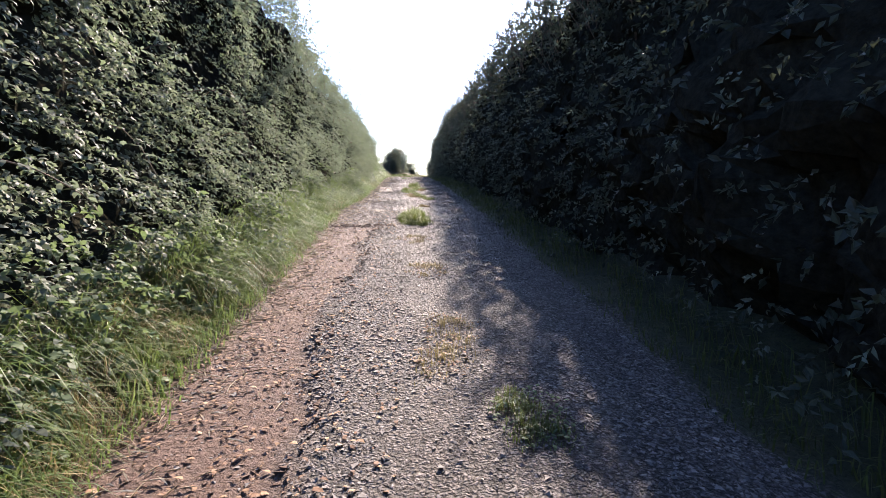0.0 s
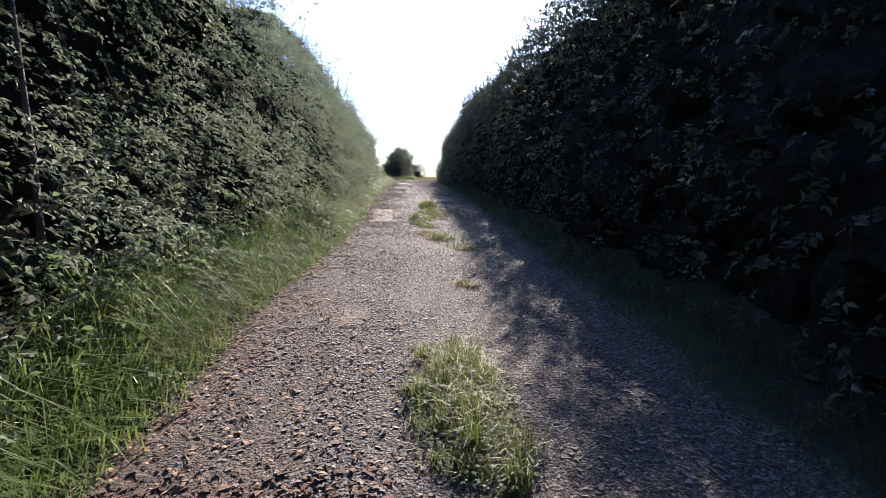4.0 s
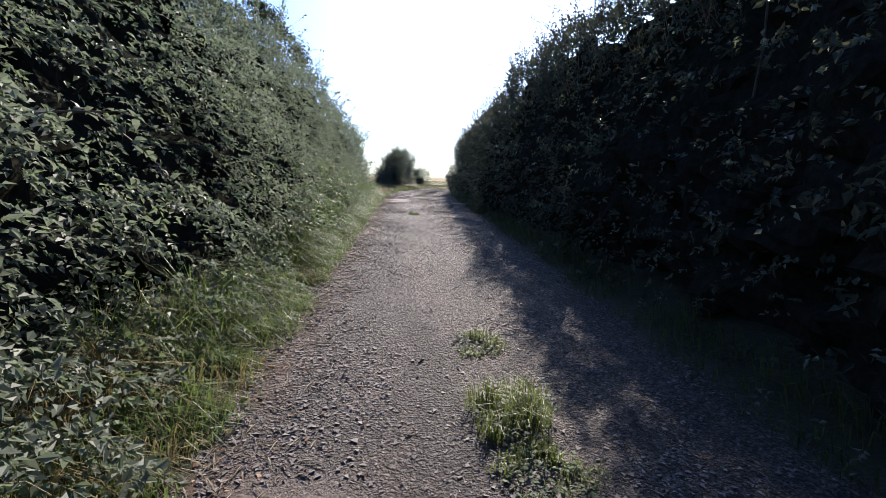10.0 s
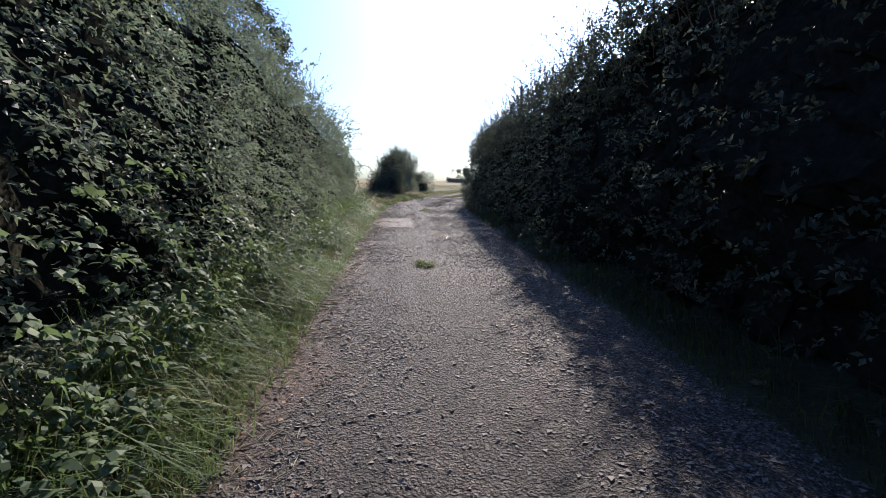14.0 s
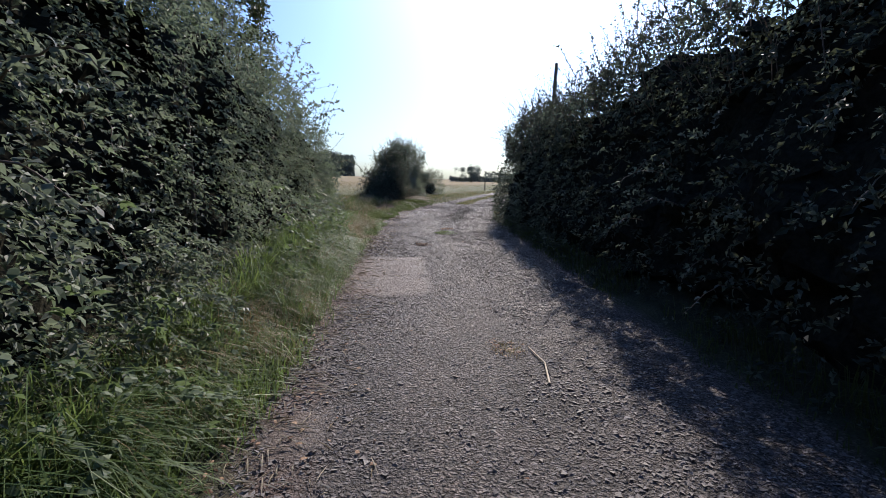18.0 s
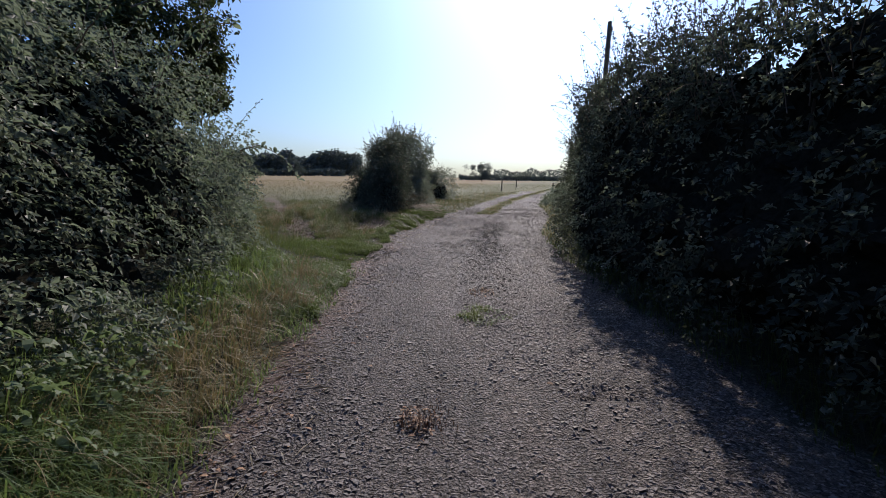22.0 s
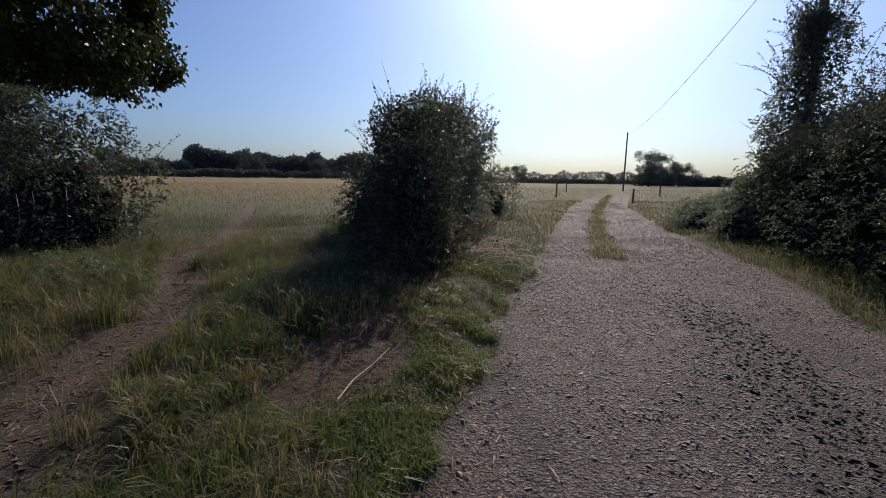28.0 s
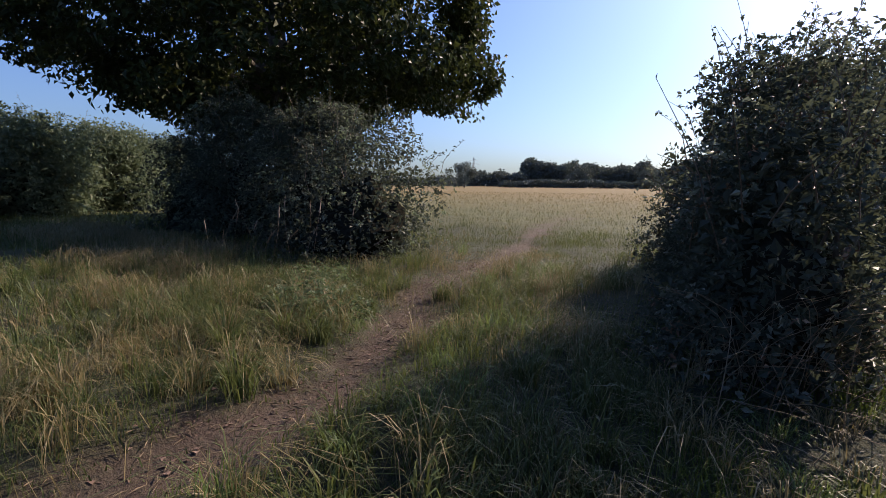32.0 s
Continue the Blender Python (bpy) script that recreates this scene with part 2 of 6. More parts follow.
def tube_data(points, radii, sides=6):
    """Vertices and quads of a tapered tube along points."""
    pts = np.asarray(points, float)
    rad = np.asarray(radii, float)
    d = np.gradient(pts, axis=0)
    d = unit(d)
    ref = np.array([0.31, 0.17, 0.93]) if abs(d[0, 2]) < 0.9 else np.array([1.0, 0.1, 0])
    a = unit(np.cross(d, np.broadcast_to(ref, d.shape)))
    b = np.cross(d, a)
    ang = np.linspace(0, 2 * math.pi, sides, endpoint=False)
    ring = pts[:, None, :] + rad[:, None, None] * (a[:, None, :] * np.cos(ang)[None, :, None] + b[:, None, :] * np.sin(ang)[None, :, None])
    n = len(pts)
    i = np.arange(n - 1)[:, None] * sides
    j = np.arange(sides)[None, :]
    jn = (j + 1) % sides
    quads = np.stack([i + j, i + jn, i + sides + jn, i + sides + j], 2).reshape(-1, 4)
    return ring.reshape(-1, 3), quads


def tubes_mesh(name, tubes, sides=6, smooth_shade=True):
    vs, qs, o = [], [], 0
    for pts, rad in tubes:
        v, q = tube_data(pts, rad, sides)
        vs.append(v)
        qs.append(q + o)
        o += len(v)
    return raw_mesh(name, np.concatenate(vs), [np.concatenate(qs)], smooth_shade)


# ---------- materials ----------
def nodes_of(mat):
    mat.use_nodes = True
    nt = mat.node_tree
    return nt, nt.nodes, nt.links, nt.nodes["Principled BSDF"]


def noise_node(nt, scale, detail=4.0, rough=0.6, coords=None):
    n = nt.nodes.new("ShaderNodeTexNoise")
    n.inputs["Scale"].default_value = scale
    n.inputs["Detail"].default_value = detail
    n.inputs["Roughness"].default_value = rough
    if coords is None:
        g = nt.nodes.new("ShaderNodeNewGeometry")
        coords = g.outputs["Position"]
    nt.links.new(coords, n.inputs["Vector"])
    return n


def ramp_node(nt, fac, stops):
    r = nt.nodes.new("ShaderNodeValToRGB")
    while len(r.color_ramp.elements) < len(stops):
        r.color_ramp.elements.new(0.5)
    for e, (p, c) in zip(r.color_ramp.elements, stops):
        e.position, e.color = p, (*c, 1)
    nt.links.new(fac, r.inputs["Fac"])
    return r


def mix_rgb(nt, fac, a, b, mode="MIX"):
    m = nt.nodes.new("ShaderNodeMix")
    m.data_type, m.blend_type = "RGBA", mode
    for sock, val in ((m.inputs[0], fac), (m.inputs[6], a), (m.inputs[7], b)):
        if isinstance(val, (int, float)):
            sock.default_value = val
        elif isinstance(val, tuple):
            sock.default_value = (*val, 1)
        else:
            nt.links.new(val, sock)
    return m.outputs[2]


def leaf_material(name, stops, rough=0.5, through_light=0.45, glow=(0.27, 0.33, 0.11), big=0.8):
    """Leaves that vary one by one and in drifts, waxy on the face and lit through by the sun."""
    mat = bpy.data.materials.new(name)
    nt, nodes, links, bsdf = nodes_of(mat)
    g = nodes.new("ShaderNodeNewGeometry")
    drift = noise_node(nt, big, 3.0, 0.6, g.outputs["Position"])
    add = nodes.new("ShaderNodeMath")
    add.operation = "MULTIPLY_ADD"
    links.new(drift.outputs["Fac"], add.inputs[0])
    add.inputs[1].default_value = 0.75
    links.new(g.outputs["Random Per Island"], add.inputs[2])
    half = nodes.new("ShaderNodeMath")
    half.operation = "MULTIPLY"
    links.new(add.outputs[0], half.inputs[0])
    half.inputs[1].default_value = 0.57
    col = ramp_node(nt, half.outputs[0], stops)
    vein = noise_node(nt, 60.0, 2.0, 0.5, g.outputs["Position"])
    colour = mix_rgb(nt, 0.35, col.outputs["Color"], ramp_node(nt, vein.outputs["Fac"], [(0.3, (0.35, 0.35, 0.35)), (0.7, (1, 1, 1))]).outputs["Color"], "MULTIPLY")
    links.new(colour, bsdf.inputs["Base Color"])
    bsdf.inputs["Roughness"].default_value = rough
    bsdf.inputs["Specular IOR Level"].default_value = 0.5
    tr = nodes.new("ShaderNodeBsdfTranslucent")
    links.new(mix_rgb(nt, 0.6, colour, glow), tr.inputs["Color"])
    mx = nodes.new("ShaderNodeMixShader")
    mx.inputs[0].default_value = through_light
    links.new(bsdf.outputs[0], mx.inputs[1])
    links.new(tr.outputs[0], mx.inputs[2])
    links.new(mx.outputs[0], nodes["Material Output"].inputs["Surface"])
    return mat


def rough_material(name, stops, scale=8.0, rough=0.9, bump=0.4, bump_scale=40.0, island=False):
    mat = bpy.data.materials.new(name)
    nt, nodes, links, bsdf = nodes_of(mat)
    n = noise_node(nt, scale, 5.0, 0.65)
    fac = n.outputs["Fac"]
    if island:
        g = nodes.new("ShaderNodeNewGeometry")
        m = nodes.new("ShaderNodeMath")
        m.operation = "MULTIPLY_ADD"
        links.new(g.outputs["Random Per Island"], m.inputs[0])
        m.inputs[1].default_value = 0.7
        k = nodes.new("ShaderNodeMath")
        k.operation = "MULTIPLY"
        k.inputs[1].default_value = 0.35
        links.new(fac, k.inputs[0])
        links.new(k.outputs[0], m.inputs[2])
        fac = m.outputs[0]
    links.new(ramp_node(nt, fac, stops).outputs["Color"], bsdf.inputs["Base Color"])
    bsdf.inputs["Roughness"].default_value = rough
    b = nodes.new("ShaderNodeBump")
    b.inputs["Strength"].default_value = bump
    b.inputs["Distance"].default_value = 0.02
    links.new(noise_node(nt, bump_scale, 4.0).outputs["Fac"], b.inputs["Height"])
    links.new(b.outputs["Normal"], bsdf.inputs["Normal"])
    return mat


BRAMBLE = leaf_material("bramble_leaf", [(0.15, (0.055, 0.068, 0.055)), (0.45, (0.118, 0.142, 0.112)), (0.75, (0.182, 0.202, 0.155)), (0.97, (0.27, 0.265, 0.20))], 0.55, 0.35, (0.25, 0.32, 0.20))
# Grey-green base raised so that it carries part of the leaves' sunlit sheen.
SALLOW = leaf_material("sheened_sallow_leaf", [(0.15, (0.066, 0.082, 0.066)), (0.5, (0.145, 0.168, 0.132)), (0.9, (0.24, 0.258, 0.20))], 0.42, 0.34, (0.27, 0.32, 0.20))
HAZEL = leaf_material("hazel_leaf", [(0.15, (0.045, 0.064, 0.042)), (0.5, (0.10, 0.130, 0.082)), (0.9, (0.175, 0.207, 0.125))], 0.52, 0.36, (0.26, 0.34, 0.19))
# Thorn leaf darkened to carry the shade of the right hedge and dark bushes.
SHADETHORN = leaf_material("shade_hawthorn_leaf", [(0.15, (0.026, 0.034, 0.027)), (0.5, (0.052, 0.065, 0.050)), (0.9, (0.102, 0.113, 0.082))], 0.5, 0.2, (0.13, 0.16, 0.09))
# The same thorn leaf, lightened for the sunlit left hedge.
SUNTHORN = leaf_material("sun_hawthorn_leaf", [(0.15, (0.042, 0.052, 0.042)), (0.5, (0.092, 0.110, 0.084)), (0.9, (0.165, 0.180, 0.132))], 0.52, 0.35, (0.24, 0.30, 0.20))
OAK = leaf_material("oak_leaf", [(0.15, (0.016, 0.026, 0.010)), (0.5, (0.034, 0.050, 0.018)), (0.9, (0.058, 0.078, 0.026))], 0.5, 0.14, (0.12, 0.15, 0.04))
NETTLE = leaf_material("nettle_leaf", [(0.1, (0.040, 0.066, 0.038)), (0.5, (0.086, 0.128, 0.070)), (0.9, (0.15, 0.192, 0.105))], 0.6, 0.32, (0.22, 0.31, 0.12))
GRASS = leaf_material("grass_blade", [(0.1, (0.022, 0.036, 0.014)), (0.42, (0.048, 0.074, 0.026)), (0.70, (0.080, 0.102, 0.036)), (0.87, (0.145, 0.128, 0.058)), (1.0, (0.27, 0.22, 0.115))], 0.52, 0.30, (0.20, 0.24, 0.07), 1.3)
# Copy of GRASS with lighter stops, standing for the stronger light on the verge.
BRIGHTGRASS = leaf_material("brightened_grass_blade", [(0.1, (0.032, 0.060, 0.020)), (0.45, (0.072, 0.124, 0.040)), (0.72, (0.122, 0.168, 0.064)), (0.88, (0.21, 0.195, 0.10)), (1.0, (0.34, 0.285, 0.165))], 0.42, 0.36, (0.25, 0.36, 0.10), 0.9)
TURFBLADE = leaf_material("turf_blade", [(0.1, (0.018, 0.033, 0.008)), (0.5, (0.044, 0.076, 0.017)), (0.88, (0.085, 0.120, 0.030)), (1.0, (0.15, 0.14, 0.055))], 0.6, 0.34, (0.20, 0.29, 0.05), 1.3)
TUFTGRASS = leaf_material("tuft_blade", [(0.1, (0.016, 0.027, 0.008)), (0.5, (0.040, 0.061, 0.016)), (0.85, (0.080, 0.092, 0.028)), (1.0, (0.15, 0.13, 0.055))], 0.55, 0.35, (0.27, 0.36, 0.08), 3.0)
DRYGRASS = leaf_material("dry_grass_blade", [(0.1, (0.08, 0.075, 0.028)), (0.45, (0.175, 0.14, 0.062)), (0.9, (0.32, 0.25, 0.125))], 0.55, 0.3, (0.3, 0.25, 0.12), 0.5)
FIELDGRASS = leaf_material("field_grass_blade", [(0.1, (0.045, 0.052, 0.010)), (0.45, (0.105, 0.090, 0.018)), (0.9, (0.19, 0.145, 0.035))], 0.7, 0.3, (0.24, 0.19, 0.07), 0.08)
LITTER = rough_material("dead_leaf", [(0.2, (0.06, 0.03, 0.018)), (0.5, (0.17, 0.085, 0.045)), (0.85, (0.30, 0.19, 0.11))], 6, 0.8, island=True)
# Near-black colour that puts the shade among inner twigs into the core shells.
CORE = rough_material("inner_shade_twigs", [(0.3, (0.012, 0.012, 0.009)), (0.7, (0.034, 0.033, 0.025))], 14, 1.0, 1.0, 25)
for _mat, _gloss in ((SHADETHORN, 0.12), (HAZEL, 0.25), (SUNTHORN, 0.25), (NETTLE, 0.2), (SALLOW, 0.4), (BRIGHTGRASS, 0.3)):
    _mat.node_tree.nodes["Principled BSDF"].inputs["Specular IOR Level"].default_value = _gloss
for _mat in (GRASS, TURFBLADE, FIELDGRASS):
    _mat.node_tree.nodes["Principled BSDF"].inputs["Specular IOR Level"].default_value = 0.18
BRAMBLE.node_tree.nodes["Principled BSDF"].inputs["Specular IOR Level"].default_value = 0.25
OAK.node_tree.nodes["Principled BSDF"].inputs["Specular IOR Level"].default_value = 0.2
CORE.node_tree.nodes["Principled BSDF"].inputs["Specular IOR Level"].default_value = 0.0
BARK = rough_material("bark", [(0.3, (0.045, 0.036, 0.026)), (0.7, (0.12, 0.098, 0.072))], 14, 0.9, 0.8, 50)
CANE = rough_material("bramble_cane", [(0.3, (0.06, 0.035, 0.022)), (0.7, (0.17, 0.12, 0.075))], 12, 0.6, 0.2)
STRAW = rough_material("dry_stalk", [(0.2, (0.22, 0.17, 0.10)), (0.8, (0.48, 0.41, 0.30))], 9, 0.7, 0.2, island=True)
THATCH = rough_material("trodden_stalk", [(0.2, (0.07, 0.05, 0.03)), (0.8, (0.22, 0.165, 0.10))], 9, 0.85, 0.2, island=True)
POLEWOOD = rough_material("weathered_pole_wood", [(0.3, (0.07, 0.055, 0.04)), (0.7, (0.17, 0.14, 0.11))], 20, 0.85, 0.5, 60)
STONE = rough_material("road_chipping", [(0.1, (0.055, 0.048, 0.046)), (0.45, (0.105, 0.093, 0.089)), (0.75, (0.155, 0.139, 0.133)), (0.98, (0.215, 0.197, 0.188))], 30, 0.6, 0.3, 80, island=True)
# Distance haze is mixed into this leaf colour as a pale blue-grey.
HAZYLEAF = leaf_material("hazed_far_foliage", [(0.15, (0.060, 0.080, 0.082)), (0.5, (0.088, 0.114, 0.110)), (0.9, (0.12, 0.145, 0.125))], 0.8, 0.1, (0.2, 0.26, 0.14), 0.1)
_nt = STONE.node_tree
_g = _nt.nodes.new("ShaderNodeNewGeometry")
_m = _nt.nodes.new("ShaderNodeMapRange")
_nt.links.new(_g.outputs["Random Per Island"], _m.inputs["Value"])
_m.inputs["To Min"].default_value, _m.inputs["To Max"].default_value = 0.6, 0.95
_nt.links.new(_m.outputs[0], _nt.nodes["Principled BSDF"].inputs["Roughness"])
DARKSTONE = rough_material("dark_chipping", [(0.1, (0.022, 0.020, 0.020)), (0.5, (0.048, 0.043, 0.042)), (0.95, (0.11, 0.10, 0.096))], 30, 0.85, 0.3, 80, island=True)
DARKSTONE.node_tree.nodes["Principled BSDF"].inputs["Specular IOR Level"].default_value = 0.15
CLOD = rough_material("earth_clod", [(0.2, (0.05, 0.030, 0.022)), (0.6, (0.11, 0.068, 0.050)), (0.95, (0.20, 0.13, 0.095))], 20, 0.95, 0.6, 60, island=True)
METAL = rough_material("galvanised_steel", [(0.3, (0.25, 0.26, 0.27)), (0.7, (0.4, 0.41, 0.42))], 6, 0.5, 0.1)
CABLE = rough_material("black_cable", [(0.3, (0.02, 0.02, 0.02)), (0.7, (0.04, 0.04, 0.04))], 6, 0.6, 0.1)
WATER = bpy.data.materials.new("puddle_water")
_nt, _nodes, _links, _b = nodes_of(WATER)
_links.new(ramp_node(_nt, noise_node(_nt, 3.0).outputs["Fac"], [(0.3, (0.05, 0.04, 0.03)), (0.7, (0.09, 0.07, 0.05))]).outputs["Color"], _b.inputs["Base Color"])
_b.inputs["Roughness"].default_value = 0.04


def ground_material():
    """Chippings, earth, worn bed, turf and stubble, laid out by the sheet's own attributes."""
    mat = bpy.data.materials.new("lane_and_fields")
    nt, nodes, links, bsdf = nodes_of(mat)
    g = nodes.new("ShaderNodeNewGeometry")
    pos = g.outputs["Position"]

    def attr(name):
        a = nodes.new("ShaderNodeAttribute")
        a.attribute_name = name
        return a.outputs["Fac"]

    vor = nodes.new("ShaderNodeTexVoronoi")
    vor.inputs["Scale"].default_value = 46.0
    warp = noise_node(nt, 16.0, 3.0, 0.6, pos)
    bent = nodes.new("ShaderNodeMixRGB")
    bent.blend_type = "LINEAR_LIGHT"
    bent.inputs[0].default_value = 0.035
    links.new(pos, bent.inputs[1])
    links.new(warp.outputs["Color"], bent.inputs[2])
    links.new(bent.outputs[0], vor.inputs["Vector"])
    chip = ramp_node(nt, vor.outputs["Color"], [(0.1, (0.056, 0.049, 0.047)), (0.5, (0.136, 0.119, 0.114)), (0.9, (0.285, 0.253, 0.243))]).outputs["Color"]
    edge = ramp_node(nt, vor.outputs["Distance"], [(0.3, (1.2, 1.2, 1.2)), (0.68, (0.28, 0.26, 0.25))]).outputs["Color"]
    chip = mix_rgb(nt, 0.95, chip, edge, "MULTIPLY")
    blot = noise_node(nt, 11.0, 9.0, 0.78, pos)
    chip = mix_rgb(nt, 1.0, chip, ramp_node(nt, blot.outputs["Fac"], [(0.32, (0.42, 0.40, 0.40)), (0.5, (0.85, 0.84, 0.84)), (0.66, (1.0, 1.0, 1.0))]).outputs["Color"], "MULTIPLY")
    dust = noise_node(nt, 1.3, 5.0, 0.65, pos)
    dustf = ramp_node(nt, dust.outputs["Fac"], [(0.5, (0, 0, 0)), (0.72, (0.3, 0.3, 0.3))]).outputs["Color"]
    grit = noise_node(nt, 90.0, 4.0, 0.7, pos)
    bed = ramp_node(nt, grit.outputs["Fac"], [(0.3, (0.105, 0.083, 0.073)), (0.7, (0.20, 0.165, 0.145))]).outputs["Color"]
    road = mix_rgb(nt, dustf, chip, bed)
    stretch = nodes.new("ShaderNodeMapping")
    stretch.inputs["Scale"].default_value = (1.0, 0.22, 1.0)
    links.new(pos, stretch.inputs["Vector"])
    drift = noise_node(nt, 1.7, 6.0, 0.7, stretch.outputs["Vector"])
    road = mix_rgb(nt, 1.0, road, ramp_node(nt, drift.outputs["Fac"], [(0.36, (0.45, 0.45, 0.48)), (0.5, (0.9, 0.9, 0.91)), (0.58, (1.0, 0.98, 0.96)), (0.7, (1.1, 1.03, 0.97))]).outputs["Color"], "MULTIPLY")
    # Multiplies the road darker and slightly browner by this mask.
    road = mix_rgb(nt, attr("old"), road, mix_rgb(nt, 1.0, road, (0.66, 0.62, 0.60), "MULTIPLY"))
    road = mix_rgb(nt, attr("bare"), road, bed)
    lumps = noise_node(nt, 22.0, 5.0, 0.7, pos)
    soil = ramp_node(nt, lumps.outputs["Fac"], [(0.25, (0.058, 0.031, 0.023)), (0.55, (0.135, 0.078, 0.058)), (0.8, (0.21, 0.132, 0.10))]).outputs["Color"]
    loose = ramp_node(nt, vor.outputs["Color"], [(0.1, (0.026, 0.024, 0.025)), (0.6, (0.062, 0.056, 0.056)), (0.95, (0.13, 0.118, 0.114))]).outputs["Color"]
    road = mix_rgb(nt, attr("loose"), road, loose)
    road = mix_rgb(nt, attr("soil"), road, soil)
    turf_n = noise_node(nt, 5.0, 6.0, 0.7, pos)
    turf = ramp_node(nt, turf_n.outputs["Fac"], [(0.28, (0.016, 0.021, 0.008)), (0.52, (0.034, 0.044, 0.014)), (0.75, (0.070, 0.064, 0.028))]).outputs["Color"]
    thatch = noise_node(nt, 34.0, 6.0, 0.75, pos)
    turf = mix_rgb(nt, 0.9, turf, ramp_node(nt, thatch.outputs["Fac"], [(0.35, (0.3, 0.3, 0.28)), (0.5, (0.9, 0.9, 0.85)), (0.68, (1.0, 1.0, 1.0))]).outputs["Color"], "MULTIPLY")
    mott = noise_node(nt, 0.12, 6.0, 0.7, pos)
    stub = ramp_node(nt, mott.outputs["Fac"], [(0.3, (0.120, 0.084, 0.020)), (0.5, (0.165, 0.112, 0.027)), (0.62, (0.135, 0.100, 0.024)), (0.75, (0.085, 0.082, 0.020))]).outputs["Color"]
    fine = noise_node(nt, 3.0, 6.0, 0.8, pos)
    spot = nodes.new("ShaderNodeSeparateXYZ")
    links.new(pos, spot.inputs[0])
    uneven = nodes.new("ShaderNodeMath")
    uneven.operation = "MULTIPLY_ADD"
    links.new(mott.outputs["Fac"], uneven.inputs[0])
    uneven.inputs[1].default_value = 60.0
    links.new(spot.outputs["Y"], uneven.inputs[2])
    ripe = nodes.new("ShaderNodeMapRange")
    east = nodes.new("ShaderNodeMath")
    east.operation = "MAXIMUM"
    links.new(spot.outputs["X"], east.inputs[0])
    east.inputs[1].default_value = 0.0
    less = nodes.new("ShaderNodeMath")
    less.operation = "MULTIPLY_ADD"
    links.new(east.outputs[0], less.inputs[0])
    less.inputs[1].default_value = -3.0
    links.new(uneven.outputs[0], less.inputs[2])
    links.new(less.outputs[0], ripe.inputs["Value"])
    ripe.inputs["From Min"].default_value, ripe.inputs["From Max"].default_value = 100.0, 150.0
    grassy = ramp_node(nt, fine.outputs["Fac"], [(0.3, (0.046, 0.056, 0.013)), (0.55, (0.086, 0.092, 0.022)), (0.75, (0.130, 0.115, 0.032))]).outputs["Color"]
    stub = mix_rgb(nt, ripe.outputs[0], grassy, stub)
    stub = mix_rgb(nt, 0.5, stub, ramp_node(nt, fine.outputs["Fac"], [(0.3, (0.5, 0.5, 0.42)), (0.7, (1, 1, 1))]).outputs["Color"], "MULTIPLY")
    land = mix_rgb(nt, attr("field"), turf, stub)
    trod = ramp_node(nt, lumps.outputs["Fac"], [(0.25, (0.040, 0.023, 0.016)), (0.5, (0.088, 0.054, 0.037)), (0.62, (0.062, 0.046, 0.026)), (0.8, (0.15, 0.102, 0.070))]).outputs["Color"]
    land = mix_rgb(nt, attr("path"), land, trod)
    col = mix_rgb(nt, attr("road"), land, road)
    links.new(col, bsdf.inputs["Base Color"])
    rr = nodes.new("ShaderNodeMapRange")
    links.new(attr("road"), rr.inputs["Value"])
    rr.inputs["To Min"].default_value, rr.inputs["To Max"].default_value = 0.95, 0.8
    links.new(rr.outputs[0], bsdf.inputs["Roughness"])
    b = nodes.new("ShaderNodeBump")
    b.inputs["Strength"].default_value, b.inputs["Distance"].default_value = 1.0, 0.05
    mixh = nodes.new("ShaderNodeMath")
    mixh.operation = "SUBTRACT"
    links.new(lumps.outputs["Fac"], mixh.inputs[0])
    rel = nodes.new("ShaderNodeMath")
    rel.operation = "MULTIPLY"
    links.new(vor.outputs["Distance"], rel.inputs[0])
    links.new(attr("relief"), rel.inputs[1])
    links.new(rel.outputs[0], mixh.inputs[1])
    gritty = nodes.new("ShaderNodeMath")
    gritty.operation = "MULTIPLY_ADD"
    links.new(blot.outputs["Fac"], gritty.inputs[0])
    gritty.inputs[1].default_value = 0.9
    links.new(mixh.outputs[0], gritty.inputs[2])
    links.new(gritty.outputs[0], b.inputs["Height"])
    links.new(b.outputs["Normal"], bsdf.inputs["Normal"])
    return mat


# ---------- ground ----------
def axis(fine0, fine1, step, lo, hi, grow=1.12):
    a = list(np.arange(fine0, fine1, step))
    v, s = fine1, step
    while v < hi:
        a.append(v)
        s *= grow
        v += s
    a.append(hi)
    v, s = fine0 - step, step
    left = []
    while v > lo:
        left.append(v)
        s *= grow
        v -= s
    left.append(lo)
    return np.array(sorted(left) + a)


